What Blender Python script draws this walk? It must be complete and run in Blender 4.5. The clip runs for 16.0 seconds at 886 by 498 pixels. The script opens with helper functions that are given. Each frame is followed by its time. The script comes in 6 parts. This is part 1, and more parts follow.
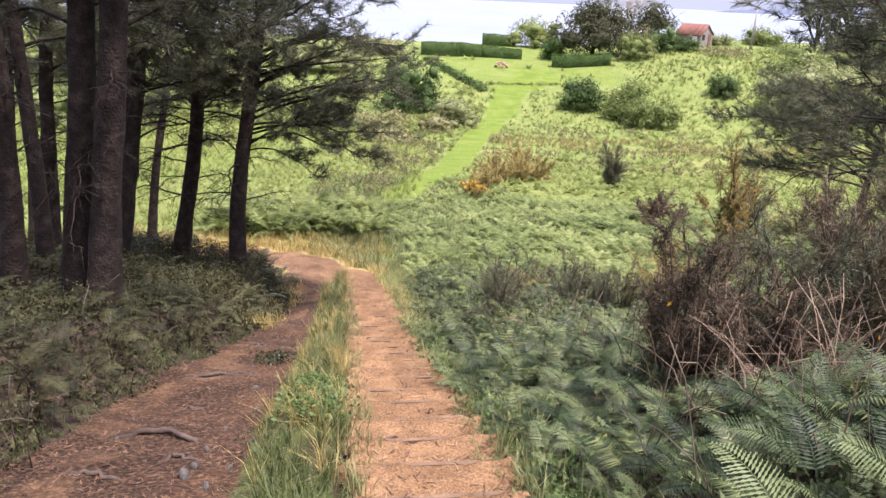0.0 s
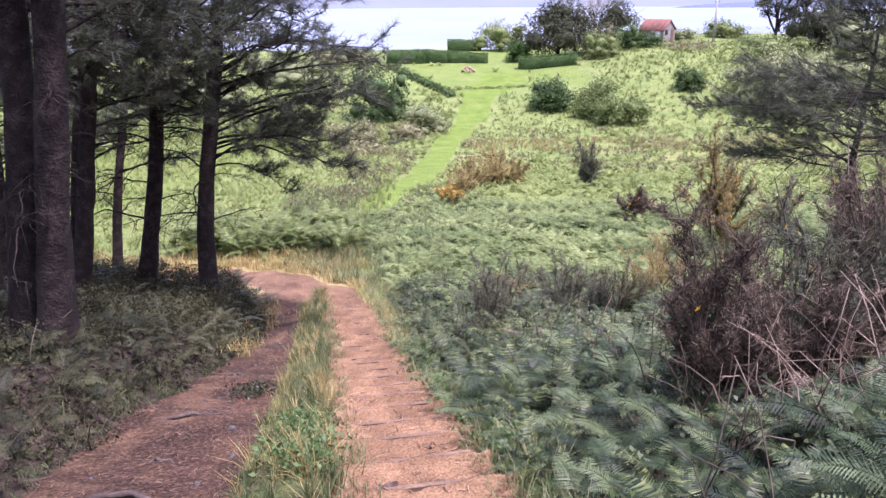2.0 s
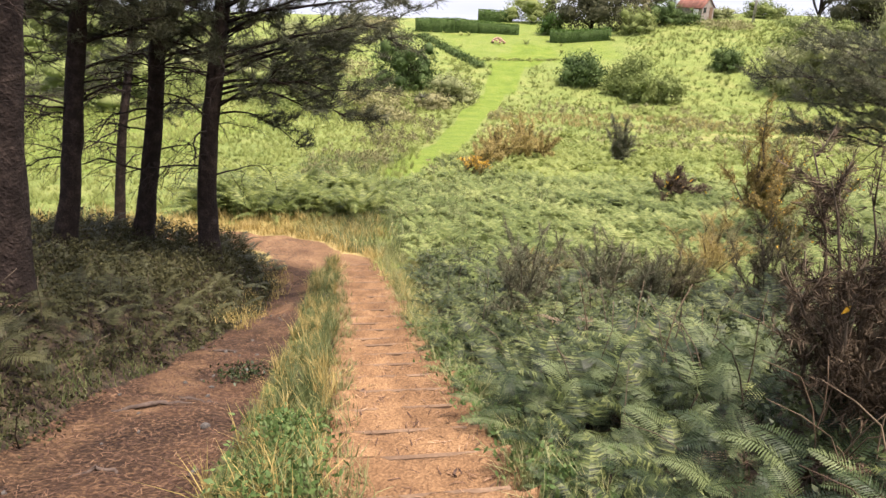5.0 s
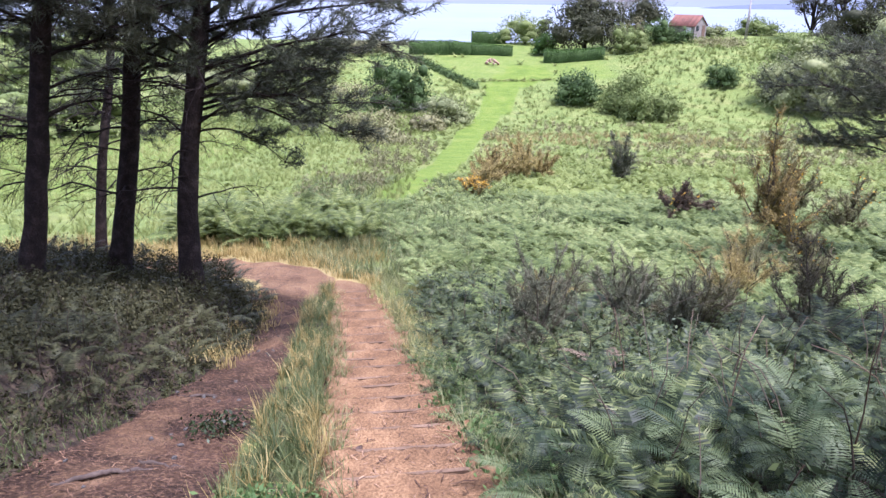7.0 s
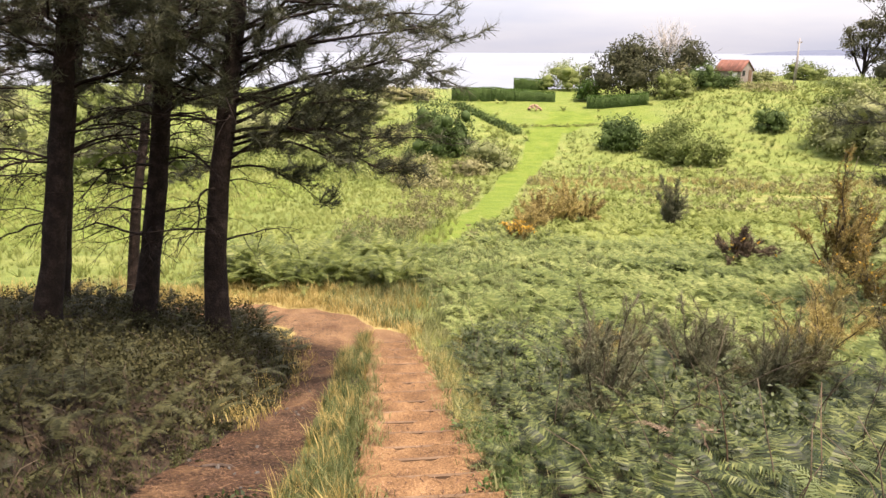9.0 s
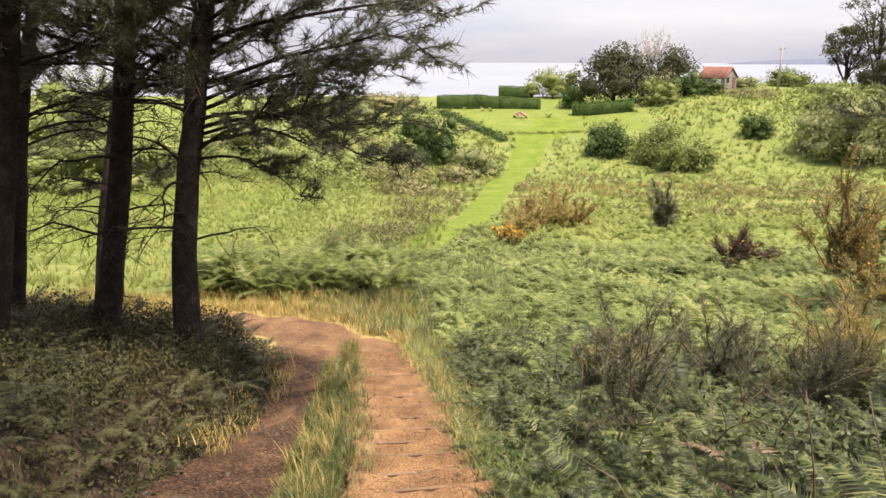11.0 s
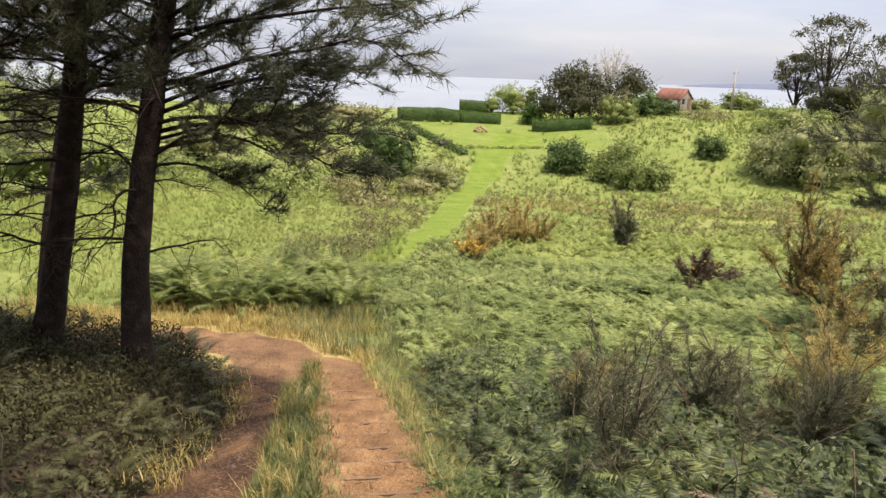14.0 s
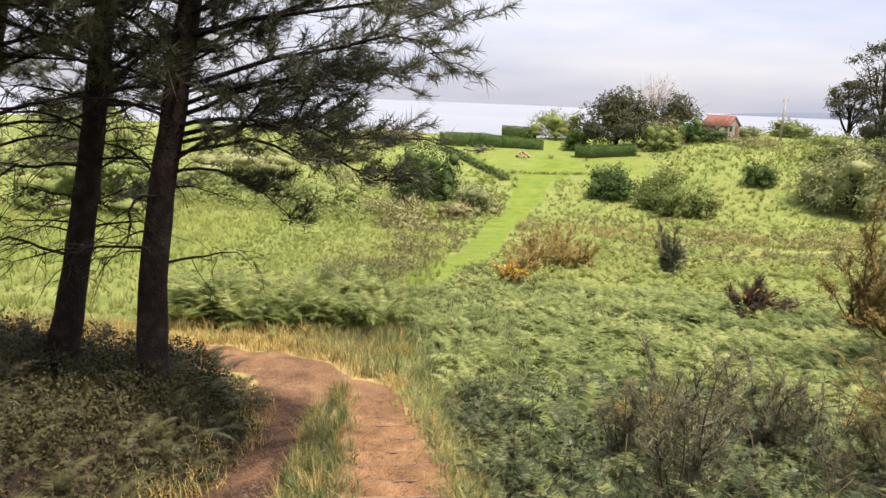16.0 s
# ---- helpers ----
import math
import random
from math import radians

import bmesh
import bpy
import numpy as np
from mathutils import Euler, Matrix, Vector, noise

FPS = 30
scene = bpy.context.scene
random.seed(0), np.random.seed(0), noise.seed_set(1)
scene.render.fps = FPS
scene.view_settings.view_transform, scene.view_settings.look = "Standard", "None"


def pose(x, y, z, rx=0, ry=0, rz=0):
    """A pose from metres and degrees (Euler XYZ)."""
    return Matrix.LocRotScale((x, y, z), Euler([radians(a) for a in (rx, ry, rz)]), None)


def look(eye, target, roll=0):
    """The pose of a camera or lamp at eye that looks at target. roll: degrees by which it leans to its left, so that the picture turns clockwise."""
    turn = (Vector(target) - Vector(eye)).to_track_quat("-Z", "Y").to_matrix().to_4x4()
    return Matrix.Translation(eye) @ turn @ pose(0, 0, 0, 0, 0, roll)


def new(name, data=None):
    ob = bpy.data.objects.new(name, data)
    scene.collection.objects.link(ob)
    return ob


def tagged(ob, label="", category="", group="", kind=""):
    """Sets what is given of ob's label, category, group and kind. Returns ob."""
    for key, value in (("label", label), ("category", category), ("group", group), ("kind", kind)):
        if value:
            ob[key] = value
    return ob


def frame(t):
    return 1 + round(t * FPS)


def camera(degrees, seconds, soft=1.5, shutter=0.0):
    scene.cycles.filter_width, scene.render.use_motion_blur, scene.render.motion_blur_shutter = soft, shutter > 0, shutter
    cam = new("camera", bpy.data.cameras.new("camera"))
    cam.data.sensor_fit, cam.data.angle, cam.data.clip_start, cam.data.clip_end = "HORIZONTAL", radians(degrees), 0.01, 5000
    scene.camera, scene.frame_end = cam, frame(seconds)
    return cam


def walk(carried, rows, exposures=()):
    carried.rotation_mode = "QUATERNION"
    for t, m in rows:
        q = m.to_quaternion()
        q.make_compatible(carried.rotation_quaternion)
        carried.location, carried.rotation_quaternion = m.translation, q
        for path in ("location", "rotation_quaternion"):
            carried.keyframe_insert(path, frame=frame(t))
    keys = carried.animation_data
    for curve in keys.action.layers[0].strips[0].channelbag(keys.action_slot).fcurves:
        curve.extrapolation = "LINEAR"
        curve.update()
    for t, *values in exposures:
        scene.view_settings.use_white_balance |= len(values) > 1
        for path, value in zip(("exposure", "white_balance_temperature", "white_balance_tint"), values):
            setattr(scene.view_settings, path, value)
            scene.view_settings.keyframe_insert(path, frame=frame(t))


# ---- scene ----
cam = camera(63.0, 16.0, 1.5)
# seconds, place, yaw, pitch, roll
PATH = [
    (0, -0.000, -0.000, 1.541, -8.23, -19.55, 2.35),
    (0.5, -0.036, 0.188, 1.484, -9.80, -20.28, 1.55),
    (1, -0.048, 0.347, 1.448, -9.82, -21.23, 1.53),
    (1.5, -0.016, 0.519, 1.405, -9.52, -20.78, 1.70),
    (2, -0.016, 0.696, 1.333, -10.18, -18.93, -0.41),
    (2.5, 0.040, 0.936, 1.251, -10.64, -19.88, 0.84),
    (3, 0.039, 1.168, 1.127, -10.10, -20.94, 2.22),
    (3.5, 0.071, 1.366, 1.066, -9.09, -20.46, 2.47),
    (4, 0.080, 1.578, 0.969, -8.16, -20.50, 1.74),
    (6.5, 0.145, 2.683, 0.585, -9.46, -21.83, 1.72),
    (7, 0.150, 2.931, 0.489, -8.79, -19.23, 0.74),
    (7.5, 0.156, 3.174, 0.427, -8.76, -17.98, 0.26),
    (8, 0.178, 3.425, 0.386, -8.68, -17.52, 0.47),
    (8.5, 0.169, 3.656, 0.318, -7.05, -16.92, -0.32),
    (9, 0.197, 3.871, 0.202, -5.37, -15.66, 0.13),
    (11.5, 0.134, 4.944, -0.210, -7.71, -14.43, -0.15),
    (12, 0.060, 5.092, -0.213, -10.35, -12.95, 0.60),
    (12.5, 0.060, 5.130, -0.188, -9.86, -11.51, 1.39),
    (13, 0.031, 5.140, -0.167, -9.30, -10.01, 2.08),
    (13.5, 0.012, 5.177, -0.188, -10.15, -11.19, 2.52),
    (14, 0.033, 5.242, -0.228, -10.10, -13.88, 2.05),
    (14.5, 0.084, 5.313, -0.272, -9.52, -14.07, 2.60),
    (15, 0.087, 5.447, -0.367, -8.59, -12.42, 2.38),
    (15.5, 0.116, 5.639, -0.420, -7.10, -12.29, 1.47),
    (16, 0.182, 5.815, -0.485, -6.74, -11.96, 2.33),
]
# seconds, stops, kelvin, tint
EXPOSURES = [(0, 1.46, 5850, 26), (1, 1.43, 5600, 30), (1.5, 1.46, 5250, 36), (2.0, 1.48, 5200, 42), (2.4, 1.46, 6050, 30), (3.5, 1.46, 6350, 23), (4.2, 1.42, 6400, 21), (6.5, 1.43, 6250, 21), (7.0, 1.47, 5050, 31), (7.6, 1.4, 6200, 20), (8, 1.42, 6550, 20), (9, 1.43, 6850, 21), (11.5, 1.3, 6850, 19), (12.1, 1.28, 6850, 19), (12.6, 1.15, 6650, 16), (13.4, 1.07, 6550, 15), (14.2, 1.13, 6650, 16), (15, 1.23, 6700, 18), (16, 1.22, 6650, 18)]
walk(cam, [(t, pose(x, y, z, 90 + p, 0, w) @ pose(0, 0, 0, 0, 0, r)) for t, x, y, z, w, p, r in PATH], EXPOSURES)

# ---- world, sun ----
SUN_DIR = Vector((0.3, -0.22, 0.93)).normalized()
world = bpy.data.worlds.new("sky")
scene.world = world
world.use_nodes = True
wn, wl = world.node_tree.nodes, world.node_tree.links
for n in list(wn):
    wn.remove(n)
w_out, w_bg = wn.new("ShaderNodeOutputWorld"), wn.new("ShaderNodeBackground")
w_sky = wn.new("ShaderNodeTexSky")
w_sky.sky_type, w_sky.sun_disc = "NISHITA", False
w_sky.sun_elevation = math.asin(SUN_DIR.z)
w_sky.sun_rotation = math.atan2(SUN_DIR.x, SUN_DIR.y)
w_tc, w_map = wn.new("ShaderNodeTexCoord"), wn.new("ShaderNodeMapping")
w_map.inputs["Scale"].default_value = (1.6, 1.6, 9.0)
w_noise = wn.new("ShaderNodeTexNoise")
w_noise.inputs["Scale"].default_value, w_noise.inputs["Detail"].default_value = 1.3, 6
w_noise.inputs["Roughness"].default_value = 0.52
w_ramp = wn.new("ShaderNodeValToRGB")
w_ramp.color_ramp.elements[0].position, w_ramp.color_ramp.elements[0].color = 0.34, (2.8, 3.12, 3.85, 1)
w_ramp.color_ramp.elements[1].position, w_ramp.color_ramp.elements[1].color = 0.68, (4.3, 4.35, 4.45, 1)
w_sep = wn.new("ShaderNodeSeparateXYZ")
w_up = wn.new("ShaderNodeMapRange")
w_up.inputs["From Min"].default_value, w_up.inputs["From Max"].default_value = 0.0, 0.5
w_up.inputs["To Min"].default_value, w_up.inputs["To Max"].default_value = 0.8, 1.8
w_mul = wn.new("ShaderNodeVectorMath")
w_mul.operation = "SCALE"
w_mix = wn.new("ShaderNodeMix")
w_mix.data_type, w_mix.inputs["Factor"].default_value = "RGBA", 0.86
wl.new(w_tc.outputs["Generated"], w_map.inputs["Vector"])
wl.new(w_map.outputs["Vector"], w_noise.inputs["Vector"])
wl.new(w_noise.outputs["Fac"], w_ramp.inputs["Fac"])
wl.new(w_tc.outputs["Generated"], w_sep.inputs["Vector"])
wl.new(w_sep.outputs["Z"], w_up.inputs["Value"])
wl.new(w_ramp.outputs["Color"], w_mul.inputs[0])
wl.new(w_up.outputs["Result"], w_mul.inputs["Scale"])
wl.new(w_sky.outputs["Color"], w_mix.inputs[6])
wl.new(w_mul.outputs["Vector"], w_mix.inputs[7])
wl.new(w_mix.outputs[2], w_bg.inputs["Color"])
w_bg.inputs["Strength"].default_value = 0.1
wl.new(w_bg.outputs["Background"], w_out.inputs["Surface"])

sun = new("sun", bpy.data.lights.new("sun", "SUN"))
sun.data.energy, sun.data.angle, sun.data.color = 4.6, radians(8), (1.0, 0.91, 0.77)
sun.matrix_world = look((0, 0, 40), Vector((0, 0, 40)) - SUN_DIR)


# ---- materials ----
def material(name, colors, rough=0.8, scale=6.0, fine=60.0, bump=0.25, spread=0.12, spec=0.3, coat=None, rand=0.0, thin=0.0, metal=0.0, coord="Object", dist=0.02, piece="both", mixed=0.35):
    """A surface of two or three mixed tones at two scales, with fine relief. rand: variation from piece to piece; thin: light let through, as by leaves."""
    m = bpy.data.materials.new(name)
    m.use_nodes = True
    n, k = m.node_tree.nodes, m.node_tree.links
    b, out = n["Principled BSDF"], n["Material Output"]
    tc = n.new("ShaderNodeTexCoord")
    big, small, ramp = n.new("ShaderNodeTexNoise"), n.new("ShaderNodeTexNoise"), n.new("ShaderNodeValToRGB")
    big.inputs["Scale"].default_value, big.inputs["Detail"].default_value = scale, 5
    small.inputs["Scale"].default_value, small.inputs["Detail"].default_value = fine, 3
    k.new(tc.outputs[coord], big.inputs["Vector"]), k.new(tc.outputs[coord], small.inputs["Vector"])
    e = ramp.color_ramp.elements
    e[0].position, e[1].position = 0.5 - 0.22, 0.5 + 0.22
    e[0].color, e[1].color = (*colors[0], 1), (*colors[-1], 1)
    if len(colors) == 3:
        e.new(0.5).color = (*colors[1], 1)
    mixn = n.new("ShaderNodeMix")
    mixn.inputs["Factor"].default_value = mixed
    k.new(big.outputs["Fac"], mixn.inputs["A"]), k.new(small.outputs["Fac"], mixn.inputs["B"])
    value = mixn.outputs["Result"]
    if rand:
        geo, oi, add, mul = n.new("ShaderNodeNewGeometry"), n.new("ShaderNodeObjectInfo"), n.new("ShaderNodeMath"), n.new("ShaderNodeMath")
        add.operation, mul.operation = "ADD", "MULTIPLY_ADD"
        if piece != "object":
            k.new(geo.outputs["Random Per Island"], add.inputs[0])
        if piece != "island":
            k.new(oi.outputs["Random"], add.inputs[1])
        k.new(add.outputs[0], mul.inputs[0])
        mul.inputs[1].default_value = rand
        sub = n.new("ShaderNodeMath")
        sub.operation = "SUBTRACT"
        sub.inputs[1].default_value = rand
        k.new(value, sub.inputs[0]), k.new(sub.outputs[0], mul.inputs[2])
        value = mul.outputs[0]
    k.new(value, ramp.inputs["Fac"])
    k.new(ramp.outputs["Color"], b.inputs["Base Color"])
    b.inputs["Roughness"].default_value, b.inputs["Metallic"].default_value = rough, metal
    b.inputs["Specular IOR Level"].default_value = spec
    if bump:
        bp = n.new("ShaderNodeBump")
        bp.inputs["Strength"].default_value, bp.inputs["Distance"].default_value = bump, dist
        k.new(mixn.outputs["Result"], bp.inputs["Height"])
        k.new(bp.outputs["Normal"], b.inputs["Normal"])
    if thin:
        tr, ms = n.new("ShaderNodeBsdfTranslucent"), n.new("ShaderNodeMixShader")
        ms.inputs[0].default_value = thin
        k.new(ramp.outputs["Color"], tr.inputs["Color"])
        k.new(b.outputs[0], ms.inputs[1]), k.new(tr.outputs[0], ms.inputs[2])
        k.new(ms.outputs[0], out.inputs["Surface"])
    return m


M = {
    "bark": material("pine_bark", [(0.011, 0.008, 0.0065), (0.026, 0.019, 0.0155), (0.068, 0.05, 0.039)], 0.95, 7, 40, 1.0, dist=0.05, spec=0.15),
    "twig": material("dry_twig", [(0.03, 0.024, 0.016), (0.075, 0.059, 0.04), (0.15, 0.12, 0.085)], 0.9, 4, 40, 0.2, spec=0.15),
    "needle": material("pine_needle", [(0.028, 0.034, 0.018), (0.064, 0.07, 0.036), (0.125, 0.125, 0.068)], 0.55, 0.9, 30, 0, rand=0.14, thin=0.3),
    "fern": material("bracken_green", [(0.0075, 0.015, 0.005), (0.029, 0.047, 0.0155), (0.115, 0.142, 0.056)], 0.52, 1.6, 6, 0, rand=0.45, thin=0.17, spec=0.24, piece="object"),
    # Brighter copy of bracken_green: stronger light further down is put into the colour.
    "fern_join": material("bracken_patch_lit", [(0.013, 0.021, 0.006), (0.053, 0.07, 0.019), (0.155, 0.17, 0.058)], 0.5, 1.6, 6, 0, rand=0.5, thin=0.2, spec=0.2),
    "fern_bright": material("bracken_yellow_green", [(0.03, 0.05, 0.016), (0.075, 0.105, 0.038), (0.15, 0.18, 0.075)], 0.5, 1.6, 6, 0, rand=0.3, thin=0.2, spec=0.25, piece="object"),
    "slope_grass": material("slope_grass", [(0.12, 0.152, 0.042), (0.175, 0.208, 0.06), (0.25, 0.265, 0.088)], 0.7, 0.1, 1.5, 0, rand=0.1, thin=0.4, spec=0.12),
    # Darker copies of the bracken: shade under the pines is put into both colours.
    "fern_left": material("bracken_shaded", [(0.011, 0.012, 0.005), (0.029, 0.031, 0.0135), (0.07, 0.07, 0.031)], 0.55, 0.9, 6, 0, rand=0.4, thin=0.15, spec=0.16, piece="object"),
    "fern_left_join": material("bracken_patch_shaded", [(0.011, 0.012, 0.005), (0.029, 0.031, 0.0135), (0.07, 0.07, 0.031)], 0.55, 0.9, 6, 0, rand=0.4, thin=0.15, spec=0.16),
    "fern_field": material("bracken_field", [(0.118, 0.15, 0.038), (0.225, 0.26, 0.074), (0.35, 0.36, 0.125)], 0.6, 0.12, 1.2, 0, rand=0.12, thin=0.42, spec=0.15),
    "fern_dead": material("bracken_dead", [(0.055, 0.034, 0.02), (0.115, 0.077, 0.048), (0.21, 0.155, 0.105)], 0.8, 2, 30, 0, rand=0.3, thin=0.15),
    "grass": material("grass_blade", [(0.06, 0.08, 0.024), (0.14, 0.165, 0.06), (0.3, 0.29, 0.13)], 0.6, 1.6, 20, 0, rand=0.35, thin=0.35),
    "grass_pale": material("grass_pale_blade", [(0.1, 0.125, 0.035), (0.2, 0.22, 0.065), (0.38, 0.35, 0.13)], 0.6, 1.2, 20, 0, rand=0.35, thin=0.38),
    "ochre_grass": material("ochre_grass", [(0.2, 0.17, 0.06), (0.29, 0.24, 0.09), (0.38, 0.31, 0.13)], 0.7, 0.3, 5, 0, rand=0.2, thin=0.35),
    "grass_dry": material("grass_dry", [(0.22, 0.17, 0.05), (0.42, 0.32, 0.11), (0.58, 0.46, 0.2)], 0.7, 1.2, 20, 0, rand=0.35, thin=0.35),
    "weed": material("weed_leaf", [(0.03, 0.06, 0.016), (0.068, 0.115, 0.032), (0.12, 0.175, 0.055)], 0.55, 2, 20, 0, rand=0.3, thin=0.3, spec=0.2),
    "soil": material("packed_soil", [(0.055, 0.03, 0.0155), (0.16, 0.092, 0.046), (0.31, 0.19, 0.095)], 0.95, 3.0, 55, 1.0, dist=0.035, spec=0.1, mixed=0.5),
    "stone": material("grey_stone", [(0.042, 0.036, 0.0312), (0.078, 0.069, 0.06), (0.126, 0.114, 0.099)], 0.85, 5, 50, 0.5),
    "bush": material("bush_leaf", [(0.032, 0.055, 0.015), (0.065, 0.1, 0.028), (0.115, 0.155, 0.05)], 0.7, 0.5, 3, 0, rand=0.14, thin=0.15, spec=0.15),
    "bush_light": material("bush_leaf_light", [(0.1, 0.13, 0.036), (0.16, 0.195, 0.06), (0.23, 0.255, 0.09)], 0.75, 0.5, 3, 0, rand=0.16, thin=0.25, spec=0.12),
    "bush_grey": material("bush_leaf_grey", [(0.12, 0.135, 0.055), (0.2, 0.218, 0.092), (0.29, 0.298, 0.137)], 0.75, 0.5, 3, 0, rand=0.14, thin=0.22, spec=0.12),
    "tree_dark": material("tree_leaf_dark", [(0.035, 0.038, 0.018), (0.062, 0.064, 0.03), (0.105, 0.1, 0.052)], 0.7, 0.5, 3, 0, rand=0.16, thin=0.15, spec=0.15),
    "gorse": material("gorse_spine", [(0.045, 0.05, 0.026), (0.09, 0.095, 0.05), (0.16, 0.155, 0.085)], 0.7, 1, 20, 0, rand=0.3, thin=0.15),
    "gorse_brown": material("gorse_dead", [(0.052, 0.038, 0.024), (0.128, 0.095, 0.062), (0.24, 0.182, 0.125)], 0.85, 1.3, 20, 0, rand=0.35, thin=0.14, spec=0.12),
    "heath_dull": material("gorse_faded", [(0.045, 0.039, 0.021), (0.095, 0.082, 0.046), (0.18, 0.158, 0.092)], 0.85, 1.3, 20, 0, rand=0.35, thin=0.12, spec=0.12),
    # Bracken again, its tone raised for the light on the open slope.
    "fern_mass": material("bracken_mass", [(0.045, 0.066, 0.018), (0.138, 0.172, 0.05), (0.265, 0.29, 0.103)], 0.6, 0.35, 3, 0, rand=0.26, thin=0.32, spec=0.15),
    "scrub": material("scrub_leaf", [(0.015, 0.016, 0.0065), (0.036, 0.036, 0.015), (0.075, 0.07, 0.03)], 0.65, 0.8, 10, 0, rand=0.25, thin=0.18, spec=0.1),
    "edge_wood": material("weathered_edging", [(0.07, 0.043, 0.026), (0.13, 0.082, 0.048), (0.21, 0.14, 0.085)], 0.9, 3, 40, 0.5),
    "hedge_core": material("hedge_inner", [(0.03, 0.055, 0.012), (0.055, 0.09, 0.02)], 0.9, 1.5, 12, 0.5),
    "fern_bank": material("bracken_bank", [(0.06, 0.08, 0.018), (0.15, 0.18, 0.045), (0.3, 0.315, 0.1)], 0.5, 0.6, 4, 0, rand=0.35, thin=0.35, spec=0.2),
    "rust": material("rust_shrub", [(0.1588, 0.1156, 0.0374), (0.2828, 0.2218, 0.077), (0.4278, 0.3494, 0.132)], 0.8, 0.5, 8, 0, rand=0.35, thin=0.25, spec=0.12),
    "bramble": material("bramble_leaf", [(0.013, 0.021, 0.007), (0.032, 0.045, 0.015), (0.07, 0.088, 0.032)], 0.5, 0.8, 8, 0, rand=0.3, thin=0.12, spec=0.25),
    "flower": material("gorse_flower", [(0.55, 0.3, 0.02), (0.7, 0.42, 0.04)], 0.6, 3, 20, 0, rand=0.3, thin=0.2),
    "hedge": material("hedge_leaf", [(0.04, 0.075, 0.015), (0.075, 0.13, 0.028), (0.115, 0.175, 0.042)], 0.75, 1, 8, 0, rand=0.16, thin=0.2, spec=0.12),
    "heath": material("heath", [(0.11, 0.1, 0.045), (0.18, 0.17, 0.072), (0.25, 0.24, 0.1)], 0.8, 0.3, 6, 0, rand=0.3, thin=0.2),
}


# ---- mesh helpers ----
def raw_mesh(name, verts, faces):
    """A mesh from vertex and face arrays; all faces have the same number of corners."""
    verts, faces = np.asarray(verts, np.float32), np.asarray(faces, np.int32)
    me = bpy.data.meshes.new(name)
    me.vertices.add(len(verts))
    me.vertices.foreach_set("co", verts.ravel())
    k = faces.shape[1]
    me.loops.add(faces.size)
    me.loops.foreach_set("vertex_index", faces.ravel())
    me.polygons.add(len(faces))
    me.polygons.foreach_set("loop_start", np.arange(0, faces.size, k, dtype=np.int32))
    me.polygons.foreach_set("loop_total", np.full(len(faces), k, np.int32))
    me.update(calc_edges=True)
    return me


def part(name, me, mat, parent=None, label="", flat=False):
    """Links a mesh or bmesh as one object, under a thing or a part."""
    if isinstance(me, bmesh.types.BMesh):
        bm, me = me, bpy.data.meshes.new(name)
        bm.to_mesh(me)
        bm.free()
    if mat is not None and not me.materials:
        me.materials.append(mat)
    if not flat:
        me.polygons.foreach_set("use_smooth", np.ones(len(me.polygons), bool))
    ob = new(name, me)
    ob.parent = parent
    return tagged(ob, label)


class Soup:
    """Triangles gathered for one mesh."""

    def __init__(self):
        self.v, self.f, self.n = [], [], 0

    def add(self, v, f):
        v, f = np.asarray(v, np.float32), np.asarray(f, np.int32)
        self.v.append(v)
        self.f.append(f + self.n)
        self.n += len(v)

    def scatter(self, template, mats):
        """The template once for each 4 x 4 matrix."""
        v, f = template
        mats = np.asarray(mats, np.float32)
        if not len(mats):
            return
        p = np.einsum("kij,nj->kni", mats[:, :3, :3], v) + mats[:, None, :3, 3]
        idx = f[None] + (np.arange(len(mats)) * len(v))[:, None, None]
        self.add(p.reshape(-1, 3), idx.reshape(-1, 3))

    def mesh(self, name):
        return raw_mesh(name, np.concatenate(self.v), np.concatenate(self.f))


def turns(rng, n, tilt=0.3, size=(0.8, 1.2)):
    """Random turns about z with some tilt and size, as n 3 x 3 arrays."""
    a, t, d = rng.uniform(0, 2 * np.pi, n), rng.normal(0, tilt, n), rng.uniform(0, 2 * np.pi, n)
    s = rng.uniform(*size, n)
    z, o = np.zeros(n), np.ones(n)
    rz = np.array([[np.cos(a), -np.sin(a), z], [np.sin(a), np.cos(a), z], [z, z, o]]).transpose(2, 0, 1)
    rx = np.array([[o, z, z], [z, np.cos(t), -np.sin(t)], [z, np.sin(t), np.cos(t)]]).transpose(2, 0, 1)
    rd = np.array([[np.cos(d), -np.sin(d), z], [np.sin(d), np.cos(d), z], [z, z, o]]).transpose(2, 0, 1)
    return (rd @ rx @ rz) * s[:, None, None]


def aimed(dirs, size, rng):
    """Frames whose z runs along dirs, with a random spin, scaled."""
    d = dirs / (np.linalg.norm(dirs, axis=1, keepdims=True) + 1e-9)
    h = np.where(np.abs(d[:, 2:3]) > 0.9, np.array([[1.0, 0, 0]]), np.array([[0, 0, 1.0]]))
    x = np.cross(h, d)
    x /= np.linalg.norm(x, axis=1, keepdims=True) + 1e-9
    y = np.cross(d, x)
    a = rng.uniform(0, 2 * np.pi, len(d))[:, None]
    x, y = x * np.cos(a) + y * np.sin(a), y * np.cos(a) - x * np.sin(a)
    return np.stack([x, y, d], -1) * np.asarray(size).reshape(-1, 1, 1)


def mats(rot, place):
    m = np.zeros((len(rot), 4, 4), np.float32)
    m[:, :3, :3], m[:, :3, 3], m[:, 3, 3] = rot, place, 1
    return m


